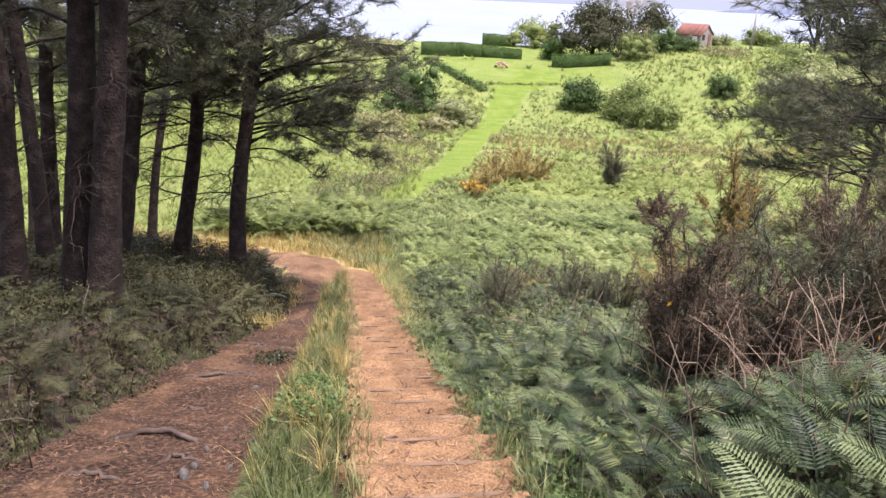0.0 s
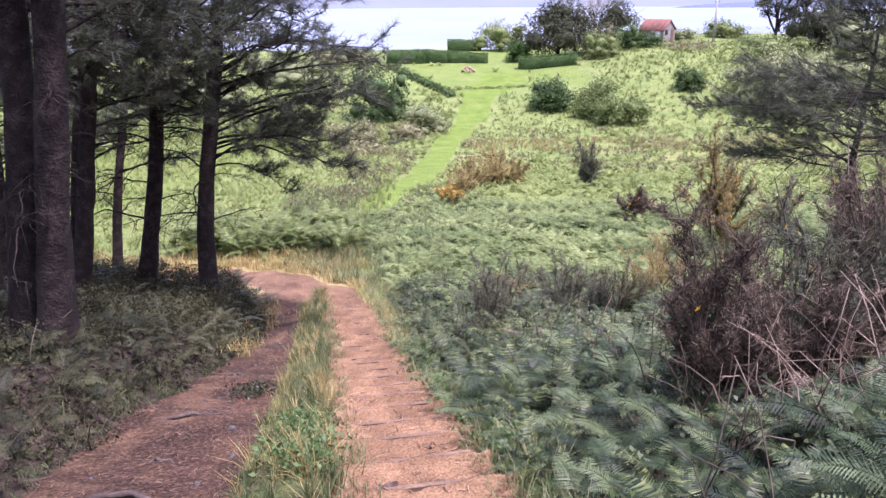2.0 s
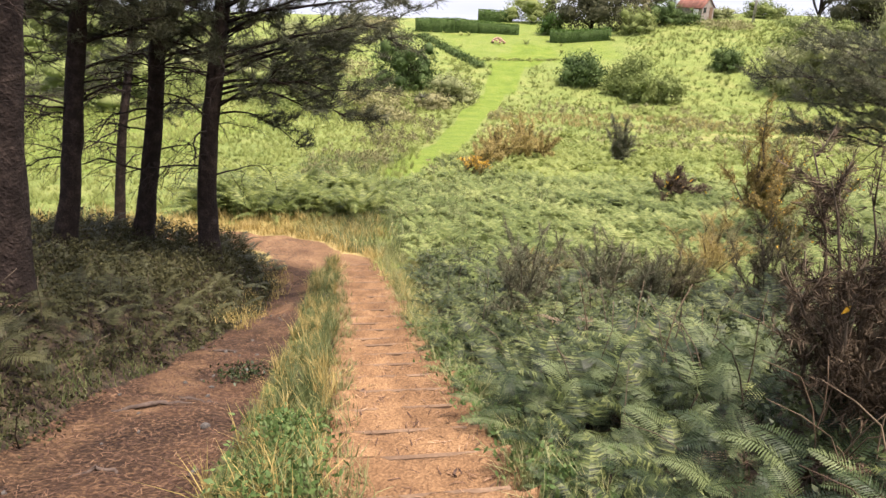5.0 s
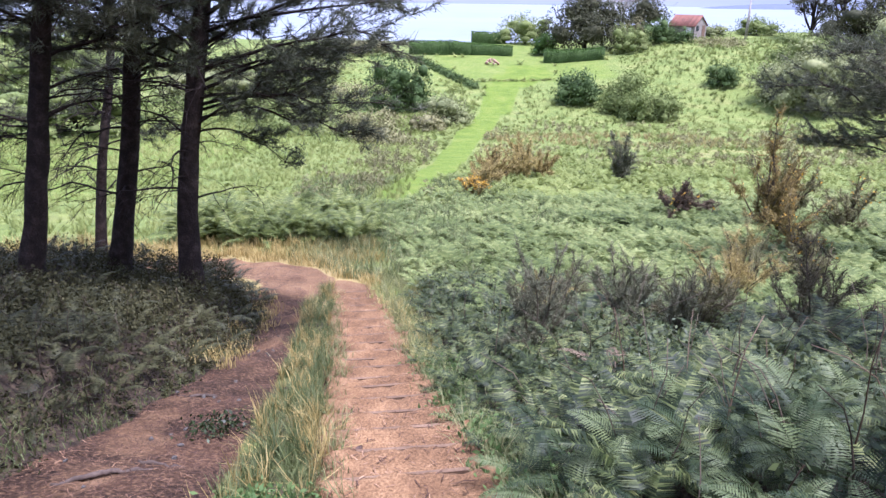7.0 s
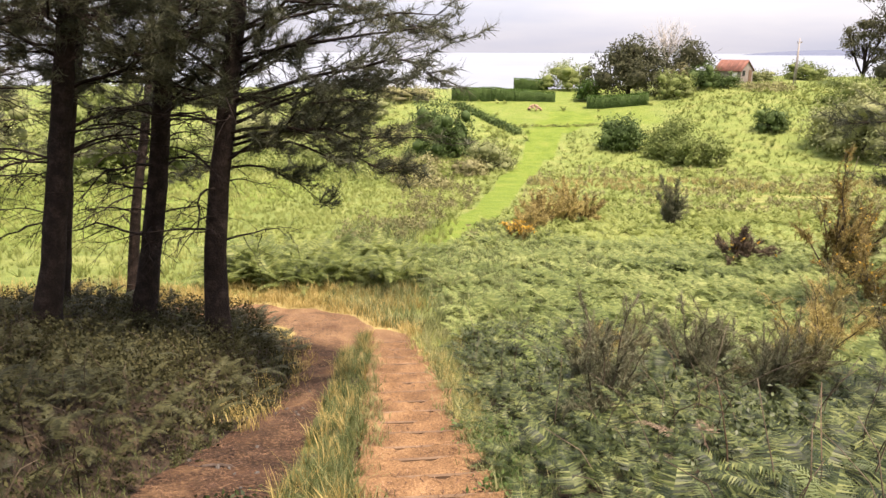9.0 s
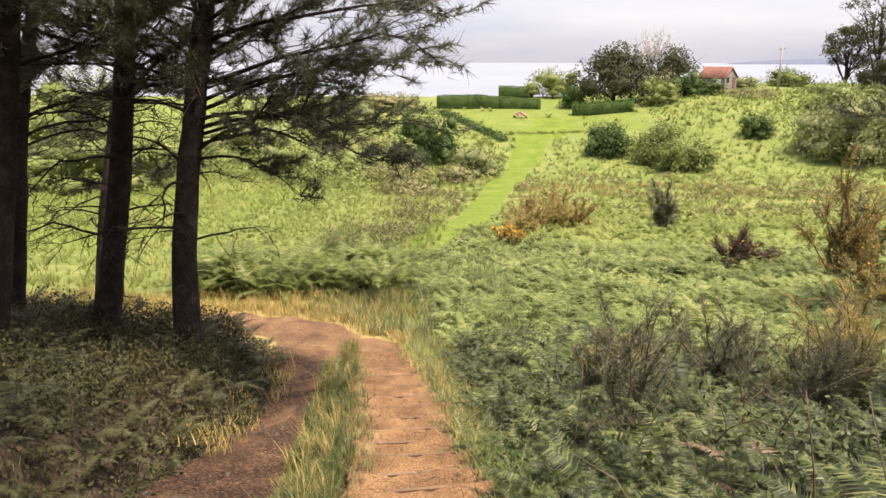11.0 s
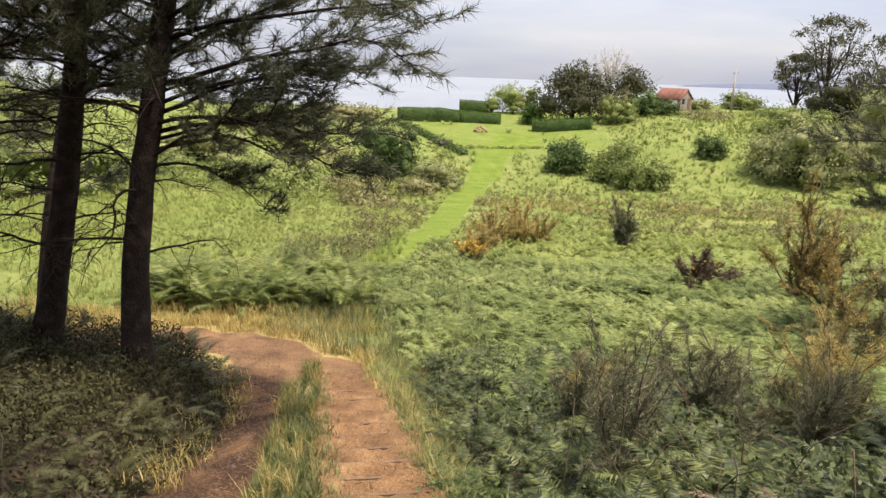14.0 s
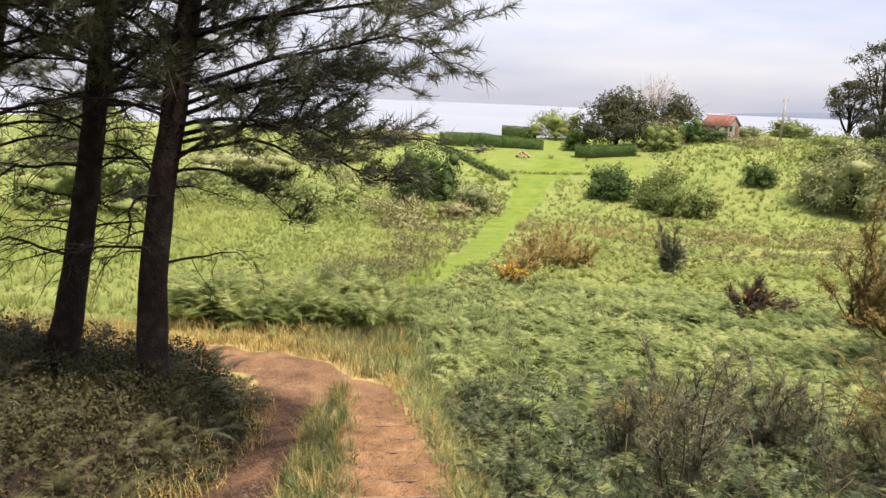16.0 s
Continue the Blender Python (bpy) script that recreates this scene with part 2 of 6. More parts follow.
def tube(points, radii, sides=6, rough=0.0, rng=None):
    """A closed tapering tube along points."""
    p, r = np.asarray(points, float), np.asarray(radii, float)
    t = np.gradient(p, axis=0)
    t /= np.linalg.norm(t, axis=1, keepdims=True) + 1e-9
    ref = np.array([1.0, 0, 0]) if abs(t[0, 2]) > 0.7 else np.array([0, 0, 1.0])
    a = np.cross(t, ref)
    a /= np.linalg.norm(a, axis=1, keepdims=True) + 1e-9
    b = np.cross(t, a)
    w = np.arange(sides) / sides * 2 * np.pi
    rr = r[:, None] * (1 + (rng.normal(0, rough, (len(p), sides)) if rough else 0))
    v = p[:, None] + rr[..., None] * (a[:, None] * np.cos(w)[None, :, None] + b[:, None] * np.sin(w)[None, :, None])
    v = np.concatenate([v.reshape(-1, 3), p[:1], p[-1:]])
    f, n = [], len(p)
    for i in range(n - 1):
        for j in range(sides):
            q, k = i * sides + j, i * sides + (j + 1) % sides
            f += [(q, k, k + sides), (q, k + sides, q + sides)]
    for j in range(sides):
        f += [(n * sides, (j + 1) % sides, j), (n * sides + 1, (n - 1) * sides + j, (n - 1) * sides + (j + 1) % sides)]
    return v, np.array(f)


# ---- the lie of the land ----
C9, S9 = math.cos(radians(9)), math.sin(radians(9))
PROFILE_U = np.array([-60, -25, -8, 0, 6, 12, 15, 20, 28, 36, 46, 65, 80, 92, 104, 124, 138, 155, 200, 300, 5200])
PROFILE_Z = np.array([15, 7.6, 2.7, 0, -2.08, -4.12, -4.78, -5.6, -6.85, -8.05, -9.4, -11.2, -11.7, -10.8, -9.6, -7.7, -7.2, -8.6, -18, -46, -60])


def smooth(a, b, x):
    k = np.clip((np.asarray(x, float) - a) / (b - a), 0, 1)
    return k * k * (3 - 2 * k)


def profile(u):
    """Smooth curve through the heights along the view down the slope."""
    u = np.asarray(u, float)
    d = np.diff(PROFILE_Z) / np.diff(PROFILE_U)
    m = np.empty(len(PROFILE_U))
    m[0], m[-1] = d[0], d[-1]
    m[1:-1] = np.where(d[1:] * d[:-1] > 0, 2 * d[1:] * d[:-1] / (d[1:] + d[:-1] + 1e-12), 0)
    i = np.clip(np.searchsorted(PROFILE_U, u) - 1, 0, len(d) - 1)
    h = PROFILE_U[i + 1] - PROFILE_U[i]
    k = np.clip((u - PROFILE_U[i]) / h, 0, 1)
    return ((1 + 2 * k) * (1 - k) ** 2 * PROFILE_Z[i] + k * (1 - k) ** 2 * h * m[i]
            + k * k * (3 - 2 * k) * PROFILE_Z[i + 1] + k * k * (k - 1) * h * m[i + 1])


PATH_L, PATH_R, STEP, STEP_Y0, STEP_N = 0.06, 1.0, 0.55, -3.3, 35


def steps_right(y):
    return np.interp(y, [12.5, 14.3, 16.0], [PATH_R, 0.9, 0.7])


def track_left(y):
    return np.interp(y, [-6, 4, 5.8, 7, 9, 11.1, 13, 14.4, 15.8, 17.0], [-2.2, -2.15, -2.08, -1.95, -1.72, -1.42, -1.2, -1.08, -1.25, -1.6])


def track_right(y):
    return np.interp(y, [-6, 8, 11, 14, 15.5, 16.6], [-0.66, -0.63, -0.58, -0.54, -0.46, -0.1])


def track_mid(y):
    return (track_left(y) + track_right(y)) / 2


def track_half(y):
    return (track_right(y) - track_left(y)) / 2


TURN = [(-0.75, 15.8), (-0.62, 16.8), (-0.95, 17.7), (-1.6, 18.4), (-2.5, 18.75), (-3.6, 18.8), (-5.5, 18.6)]


def from_turn(x, y):
    """Distance from the middle of the track where it swings away at the foot of the steps."""
    d = np.full(np.broadcast(x, y).shape, 1e9)
    for (ax, ay), (bx, by) in zip(TURN[:-1], TURN[1:]):
        q = np.clip(((x - ax) * (bx - ax) + (y - ay) * (by - ay)) / ((bx - ax) ** 2 + (by - ay) ** 2), 0, 1)
        d = np.minimum(d, np.hypot(x - ax - q * (bx - ax), y - ay - q * (by - ay)))
    return d


def height(x, y):
    """The ground's height, before its small bumps."""
    x, y = np.asarray(x, float), np.asarray(y, float)
    u, v = x * S9 + y * C9, x * C9 - y * S9
    z = profile(u)
    q = track_left(y) - x
    z = z + (0.42 * smooth(0.05, 0.85, q) + 0.42 * smooth(1.0, 3.4, q)) * (1 - smooth(15.6, 17.8, y))
    z = z + 0.35 * smooth(1.2, 3.5, x) * (1 - smooth(11, 16, y))
    z = z + 2.5 * smooth(14, 40, v) * smooth(75, 108, u) * (1 - smooth(135, 180, u))
    z = z - 0.1 * smooth(1.1, 0.5, np.abs(x - track_mid(y))) * (1 - smooth(15, 17, y))
    return z


def soil_cover(x, y):
    """How bare the ground is: the worn track beside the steps, and where it turns off at their foot."""
    a = (1 - smooth(0.82, 1.12, np.abs(x - track_mid(y)) / track_half(y))) * (1 - smooth(16.2, 17.2, y))
    b = 1 - smooth(0.5, 0.95, from_turn(x, y))
    c = (1 - smooth(0.05, 0.22, np.maximum(PATH_L - x, x - steps_right(y)))) * (1 - smooth(15.6, 16.6, y))
    d = 1 - smooth(0.35, 0.75, np.hypot(x - 0.2, (y - 16.2) * 0.8))
    return np.clip(np.maximum(np.maximum(a, b), np.maximum(c, d)), 0, 1)


MOWN = np.array([(2.2, 29), (2.7, 33), (4.6, 40), (7.4, 48), (10.4, 60), (14.0, 72), (18.5, 84), (22.5, 95), (27, 103)])


def mown_cover(x, y):
    mid = np.interp(y, MOWN[:, 1], MOWN[:, 0])
    w = np.interp(y, [27, 33, 60, 80, 95], [0.5, 1.0, 1.3, 1.7, 2.4])
    a = (1 - smooth(0.75, 1.15, np.abs(x - mid) / w)) * smooth(27, 32, y) * (1 - smooth(103, 106, y))
    u, v = x * S9 + y * C9, x * C9 - y * S9
    lawn = 0.5 * smooth(96, 99, u) * (1 - smooth(150, 170, u)) * smooth(-4, -2, v) * (1 - smooth(22, 26, v))
    left = 0.52 * smooth(24, 30, u) * (1 - smooth(66, 74, u)) * (1 - smooth(-16, -8, v))
    return np.clip(np.maximum(np.maximum(a, lawn), left), 0, 1)


def bumps(x, y):
    n = np.zeros(np.shape(x))
    for k, (f, a) in enumerate(((0.23, 0.08), (0.71, 0.035), (2.1, 0.014), (5.3, 0.007))):
        n = n + a * np.sin(f * 6.1 * x + 1.3 * k + 2 * np.sin(f * 3.3 * y + k)) * np.sin(f * 5.3 * y + 0.7 * k + 1.7 * np.sin(f * 4.1 * x))
    return n


def on_ground(x, y):
    s = soil_cover(x, y)
    rut = 0.022 * np.sin(x * 6.3 + 1.2 * np.sin(y * 0.9)) * np.sin(y * 1.7 + 2 * np.sin(x * 2.1)) + 0.012 * np.sin(x * 17 + y * 5) * np.sin(y * 11 - x * 4)
    return height(x, y) + bumps(x, y) * (1 - 0.5 * s) + rut * s * smooth(0.2, 0.5, -x)


def graded(lo, fine_lo, fine_hi, hi, step, grow):
    out, s, a = list(np.arange(fine_lo, fine_hi, step)), step, fine_hi
    while a < hi:
        out.append(a)
        s *= grow
        a += s
    out.append(hi)
    s, a = step, fine_lo
    while a > lo:
        s *= grow
        a -= s
        out.insert(0, a)
    return np.array(out)


def ground_material():
    m = bpy.data.materials.new("ground")
    m.use_nodes = True
    n, k = m.node_tree.nodes, m.node_tree.links
    b = n["Principled BSDF"]
    b.inputs["Roughness"].default_value, b.inputs["Specular IOR Level"].default_value = 0.95, 0.15
    tc, at = n.new("ShaderNodeTexCoord"), n.new("ShaderNodeAttribute")
    at.attribute_name = "cover"
    sep = n.new("ShaderNodeSeparateColor")
    k.new(at.outputs["Color"], sep.inputs[0])

    def noise_ramp(scale, colors, lo=0.3, hi=0.7, detail=6):
        t, r = n.new("ShaderNodeTexNoise"), n.new("ShaderNodeValToRGB")
        t.inputs["Scale"].default_value, t.inputs["Detail"].default_value = scale, detail
        k.new(tc.outputs["Object"], t.inputs["Vector"])
        e = r.color_ramp.elements
        e[0].position, e[1].position, e[0].color, e[1].color = lo, hi, (*colors[0], 1), (*colors[-1], 1)
        if len(colors) == 3:
            e.new((lo + hi) / 2).color = (*colors[1], 1)
        k.new(t.outputs["Fac"], r.inputs["Fac"])
        return r.outputs["Color"], t.outputs["Fac"]

    def blend(fac, a, b2):
        x = n.new("ShaderNodeMix")
        x.data_type = "RGBA"
        if isinstance(fac, float):
            x.inputs["Factor"].default_value = fac
        else:
            k.new(fac, x.inputs["Factor"])
        k.new(a, x.inputs[6]), k.new(b2, x.inputs[7])
        return x.outputs[2]

    def edge(mask, fac, amount):
        x, y2 = n.new("ShaderNodeMath"), n.new("ShaderNodeMapRange")
        x.operation = "MULTIPLY_ADD"
        k.new(fac, x.inputs[0])
        x.inputs[1].default_value = amount
        k.new(mask, x.inputs[2])
        y2.inputs["From Min"].default_value, y2.inputs["From Max"].default_value = 0.42 + amount / 2, 0.58 + amount / 2
        k.new(x.outputs[0], y2.inputs["Value"])
        return y2.outputs["Result"]

    wild, f1 = noise_ramp(0.35, [(0.085, 0.125, 0.028), (0.145, 0.185, 0.046), (0.22, 0.228, 0.075)])
    wild2, _ = noise_ramp(3.0, [(0.06, 0.08, 0.02), (0.2, 0.23, 0.06)])
    lush, f2 = noise_ramp(0.6, [(0.07, 0.108, 0.014), (0.118, 0.16, 0.022), (0.172, 0.195, 0.04)])
    lush2, _ = noise_ramp(6.0, [(0.045, 0.085, 0.01), (0.165, 0.225, 0.03)])
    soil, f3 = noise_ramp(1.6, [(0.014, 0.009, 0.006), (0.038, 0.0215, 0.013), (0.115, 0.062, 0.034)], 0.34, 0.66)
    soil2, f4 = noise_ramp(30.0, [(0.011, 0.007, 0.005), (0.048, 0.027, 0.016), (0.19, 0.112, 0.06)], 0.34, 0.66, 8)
    dry, f5 = noise_ramp(2.0, [(0.24, 0.19, 0.07), (0.4, 0.31, 0.13)])
    c = blend(0.45, wild, wild2)
    c = blend(edge(sep.outputs[2], f1, 0.5), c, dry)
    c = blend(edge(sep.outputs[1], f5, 0.35), c, blend(0.4, lush, lush2))
    # Litter colour kept dark so that it also holds the shade beneath the plants.
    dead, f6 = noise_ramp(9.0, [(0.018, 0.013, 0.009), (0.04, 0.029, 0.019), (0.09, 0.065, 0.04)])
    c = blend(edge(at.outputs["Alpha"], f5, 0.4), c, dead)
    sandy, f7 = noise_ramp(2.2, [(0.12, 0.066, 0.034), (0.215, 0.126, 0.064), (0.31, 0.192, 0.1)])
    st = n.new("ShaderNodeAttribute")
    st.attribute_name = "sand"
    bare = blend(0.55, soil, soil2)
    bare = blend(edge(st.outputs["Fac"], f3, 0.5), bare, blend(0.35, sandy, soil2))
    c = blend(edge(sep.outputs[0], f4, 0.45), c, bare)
    k.new(c, b.inputs["Base Color"])
    bp = n.new("ShaderNodeBump")
    bp.inputs["Strength"].default_value, bp.inputs["Distance"].default_value = 1.0, 0.06
    k.new(f4, bp.inputs["Height"])
    k.new(bp.outputs["Normal"], b.inputs["Normal"])
    return m


def shade_litter(x, y):
    """Where dead fern and needles cover the ground, with the shade under bracken and pines put into their dark colour.
    """
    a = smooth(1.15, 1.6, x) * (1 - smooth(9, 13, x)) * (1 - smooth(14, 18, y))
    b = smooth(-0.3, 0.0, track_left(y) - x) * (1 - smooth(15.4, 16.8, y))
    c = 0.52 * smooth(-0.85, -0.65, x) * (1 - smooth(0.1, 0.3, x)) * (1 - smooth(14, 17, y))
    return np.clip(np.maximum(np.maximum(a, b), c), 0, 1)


def build_ground():
    xs = graded(-4800, -3.0, 1.6, 4800, 0.09, 1.07)
    ys = graded(-400, -1, 19.5, 4800, 0.11, 1.07)
    gx, gy = np.meshgrid(xs, ys)
    z = on_ground(gx, gy)
    under = (1 - smooth(0.0, 0.25, np.maximum(PATH_L - gx, gx - PATH_R))) * (1 - smooth(15.2, 15.9, gy)) * smooth(-4, -3, gy)
    z = z - 0.16 * under
    w, h = len(xs), len(ys)
    i = (np.arange(h - 1)[:, None] * w + np.arange(w - 1)[None]).ravel()
    me = raw_mesh("ground", np.stack([gx, gy, z], -1).reshape(-1, 3), np.stack([i, i + 1, i + w + 1, i + w], -1))
    u, v = gx * S9 + gy * C9, gx * C9 - gy * S9
    dry = 0.5 * (1 - smooth(0.2, 1.3, np.abs(gy - 20.0) / 1.5)) * (1 - smooth(0.5, 3, gx))
    dry = np.maximum(dry, 0.62 * (1 - smooth(1.2, 2.2, from_turn(gx, gy))))
    dry = np.maximum(dry, 0.42 * smooth(44, 52, u) * (1 - smooth(60, 70, u)) * smooth(-2, 4, v))
    dry = np.maximum(dry, 0.42 * smooth(104, 108, u) * (1 - smooth(114, 120, u)) * smooth(3, 6, v) * (1 - smooth(10, 14, v)))
    dry = np.maximum(dry, 0.5 * (1 - smooth(0.4, 1.2, np.abs(u - 98 - 0.06 * v))) * smooth(4, 8, v) * (1 - smooth(34, 40, v)))
    cover = np.stack([soil_cover(gx, gy), mown_cover(gx, gy), dry, shade_litter(gx, gy)], -1).astype(np.float32)
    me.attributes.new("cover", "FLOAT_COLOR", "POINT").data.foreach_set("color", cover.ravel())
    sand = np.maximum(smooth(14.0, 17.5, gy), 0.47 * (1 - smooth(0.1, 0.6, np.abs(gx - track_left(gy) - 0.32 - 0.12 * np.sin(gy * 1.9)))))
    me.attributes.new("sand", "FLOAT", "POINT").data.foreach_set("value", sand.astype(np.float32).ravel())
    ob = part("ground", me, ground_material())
    tagged(ob, "grassy hillside dropping to a valley, with a worn dirt track", "ground", kind="structure")


build_ground()


def build_steps():
    """Trodden earth steps down the slope, each a worn slab with a rounded nose."""
    steps = tagged(new("stairs"), "worn sandy earth steps running down the hillside", "steps", kind="structure")
    rng = np.random.default_rng(4)
    for i in range(STEP_N):
        y0 = STEP_Y0 + i * STEP
        nx, ny = 21, 10
        right = float(steps_right(y0))
        x = np.linspace(PATH_L - 0.06, right + 0.06, nx)
        d = np.concatenate([[0, 0.015, 0.05], np.array([0.15, 0.3, 0.43, 0.5, STEP - 0.01, STEP + 0.03, STEP + 0.07])])
        top = float(height(0.5, y0 + STEP * 0.62)) + rng.uniform(-0.012, 0.012)
        gx, gd = np.meshgrid(x, d)
        ragged = 0.012 * np.sin(gx * 7 + i * 2.1) + 0.01 * np.sin(gx * 23 + i)
        tilt = (gd / STEP - 0.5)
        z = top - 0.055 * tilt + 0.012 * np.sin(gx * 9 + i * 1.7) * np.sin(gd * 8 + i) + rng.normal(0, 0.007, gx.shape)
        z = z + 0.03 * ((gx - 0.56) / 0.5) ** 2
        nose = smooth(STEP - 0.015, STEP + 0.05, gd)
        z = z - 0.2 * nose ** 1.3 + 0.018 * np.exp(-((gd - STEP + 0.06) / 0.05) ** 2)
        yy = y0 + gd + ragged * smooth(0.1, STEP, gd)
        wob = 0.035 * np.sin(yy * 9.1) + 0.025 * np.sin(yy * 23) + rng.normal(0, 0.012, gx.shape)
        topv = np.stack([gx + wob * np.abs(gx - 0.56) / 0.5 + rng.normal(0, 0.004, gx.shape), yy, z], -1).reshape(-1, 3)
        low = topv.copy()
        low[:, 2] = np.minimum(low[:, 2], top - 0.05) - 0.22
        v = np.concatenate([topv, low])
        f, o = [], nx * ny
        for a in range(ny - 1):
            for b in range(nx - 1):
                q = a * nx + b
                f += [(q, q + 1, q + nx + 1, q + nx), (o + q, o + q + nx, o + q + nx + 1, o + q + 1)]
        for b in range(nx - 1):
            f += [(b, o + b, o + b + 1, b + 1), ((ny - 1) * nx + b, (ny - 1) * nx + b + 1, o + (ny - 1) * nx + b + 1, o + (ny - 1) * nx + b)]
        for a in range(ny - 1):
            q, r = a * nx, a * nx + nx - 1
            f += [(q, q + nx, o + q + nx, o + q), (r, o + r, o + r + nx, r + nx)]
        st = part("step", raw_mesh("step", v, f), M["soil"], steps)
        x0, x1 = PATH_L + rng.uniform(-0.05, 0.12), right - rng.uniform(-0.05, 0.12)
        bm = bmesh.new()
        bmesh.ops.create_cube(bm, size=1, matrix=Matrix.LocRotScale(((x0 + x1) / 2, y0 + STEP - 0.004, top - 0.02 - 0.055), Euler((0, rng.normal(0, 0.005), rng.normal(0, 0.01))), (x1 - x0, 0.034, 0.12)))
        bmesh.ops.bevel(bm, geom=bm.edges[:], offset=0.006, segments=1)
        part("edging_board", bm, M["edge_wood"], st, "weathered timber edging", flat=True)


build_steps()


def build_sea():
    bm = bmesh.new()
    pts = [(math.sin(a) * 4700, math.cos(a) * 4700, -38) for a in np.linspace(-1.5, 1.7, 40)]
    near = [(math.sin(a) * 190, math.cos(a) * 190, -38) for a in np.linspace(-1.5, 1.7, 40)]
    a, b = [bm.verts.new(p) for p in pts], [bm.verts.new(p) for p in near]
    for i in range(39):
        bm.faces.new((b[i], b[i + 1], a[i + 1], a[i]))
    m = material("sea_water", [(0.12, 0.14, 0.165), (0.16, 0.18, 0.2), (0.2, 0.22, 0.24)], 0.32, 0.004, 0.03, 0.15, spec=0.6, dist=0.4)
    tagged(part("water", bm, m), "pale calm sea reaching to the horizon", "sea", kind="structure")
    # a low far headland
    rng = np.random.default_rng(9)
    x = np.linspace(1850, 4300, 60)
    hgt = 36 * np.sin(np.linspace(0, np.pi, 60)) ** 0.6 * (1 + 0.12 * np.sin(x / 150) + rng.normal(0, 0.03, 60)) + 1
    yy = 3650 - 0.22 * (x - 1500)
    v, f = [], []
    for i in range(60):
        v += [(x[i], yy[i] - 120, -39), (x[i], yy[i], -38 + hgt[i]), (x[i] + 10, yy[i] + 160, -39)]
        if i:
            a = 3 * i
            f += [(a - 3, a, a + 1, a - 2), (a - 2, a + 1, a + 2, a - 1)]
    # Distance haze is put into this blue land colour.
    m = material("far_land", [(0.07, 0.085, 0.125), (0.09, 0.105, 0.15)], 0.9, 0.01, 0.05, 0)
    tagged(part("headland", raw_mesh("headland", v, f), m), "low hazy blue headland across the sea", "headland", kind="structure")


build_sea()


# ---- plant templates ----
def frond_template(pairs, lobes, arch, width, seed, stipe=0.27, a0=0.25):
    """A fern frond one metre long: stalk rising from the origin and arching towards +x, paired leaflets cut into lobes."""
    rng = np.random.default_rng(seed)
    s = np.linspace(0, 1, 25)
    ang = a0 + arch * s ** 1.4
    dx, dz = np.sin(ang) / 24, np.cos(ang) / 24
    spine = np.stack([np.concatenate([[0], np.cumsum(dx[:-1])]), 0.02 * np.sin(s * 5 + seed), np.concatenate([[0], np.cumsum(dz[:-1])])], -1)
    tan = np.gradient(spine, axis=0)
    tan /= np.linalg.norm(tan, axis=1, keepdims=True)
    v, f = [], []
    hop = 3 if lobes else 12
    for i in range(0, 24, hop):
        j = i + hop
        r0, r1 = 0.007 * (1 - s[i]) + 0.0015, 0.007 * (1 - s[j]) + 0.001
        k = len(v)
        v += [spine[i] + (0, r0, 0), spine[i] - (0, r0, 0), spine[j] + (0, r1, 0), spine[j] - (0, r1, 0)]
        nrm = np.cross(tan[i], (0, 1, 0))
        v += [spine[i] + nrm * r0, spine[i] - nrm * r0, spine[j] + nrm * r1, spine[j] - nrm * r1]
        f += [(k, k + 1, k + 3), (k, k + 3, k + 2), (k + 4, k + 5, k + 7), (k + 4, k + 7, k + 6)] if lobes else [(k, k + 1, k + 2)]
    for i in range(pairs):
        q = (i + 0.5) / pairs
        a = stipe + (1 - stipe) * q
        x = a * 24
        i0 = min(int(x), 23)
        p, t = spine[i0] + (spine[i0 + 1] - spine[i0]) * (x - i0), tan[i0]
        up = np.cross(t, (0, 1, 0))
        up = up if up[2] > 0 or abs(up[2]) < 0.2 and up[0] < 0 else -up
        ln = width * (1 - q) ** 0.8 * min(1, 0.75 + 1.6 * q) + 0.012
        for side in (-1, 1):
            d = np.array([0, side, 0]) * 0.92 + t * (0.28 + 0.25 * q) + up * rng.uniform(-0.22, 0.1)
            d /= np.linalg.norm(d)
            sag = -np.array([0, 0, 1]) * 0.12 * ln
            gap = (1 - stipe) / pairs * (0.44 if lobes else 0.9)
            if lobes == 0:
                k = len(v)
                v += [p - t * gap * 0.55, p + t * gap * 0.55, p + d * ln + sag]
                f += [(k, k + 1, k + 2)]
                continue
            n = max(3, int(round(lobes * ln / width + 1.5)))
            for j in range(n):
                c0, c1 = j / n, min(1.0, (j + 1.75) / n)
                reach = gap * (1 - c0) ** 0.6 * 0.95
                e0, e1 = p + d * ln * c0 + sag * c0 ** 2, p + d * ln * c1 + sag * c1 ** 2
                tip = e0 + d * ln * 1.05 / n
                w = up * rng.uniform(-0.25, 0.25) * reach
                k = len(v)
                v += [e0, e1, tip + t * reach + w, tip - t * reach + w]
                f += [(k, k + 1, k + 2), (k, k + 3, k + 1)]
    return np.array(v, np.float32), np.array(f, np.int32)


def rosette(fronds, seed, tilt=(0.5, 1.1), size=(0.7, 1.1)):
    """Several fronds about one foot, as one template."""
    rng = np.random.default_rng(seed)
    s = Soup()
    n = 5
    a = rng.uniform(0, 2 * np.pi) + np.arange(n) * 2 * np.pi / n + rng.normal(0, 0.3, n)
    for i in range(n):
        v, f = fronds[rng.integers(len(fronds))]
        t = rng.uniform(*tilt) - 0.5
        m = np.array(Euler((0, t, a[i])).to_matrix()) * rng.uniform(*size)
        s.add(v @ m.T, f)
    return np.concatenate(s.v), np.concatenate(s.f)


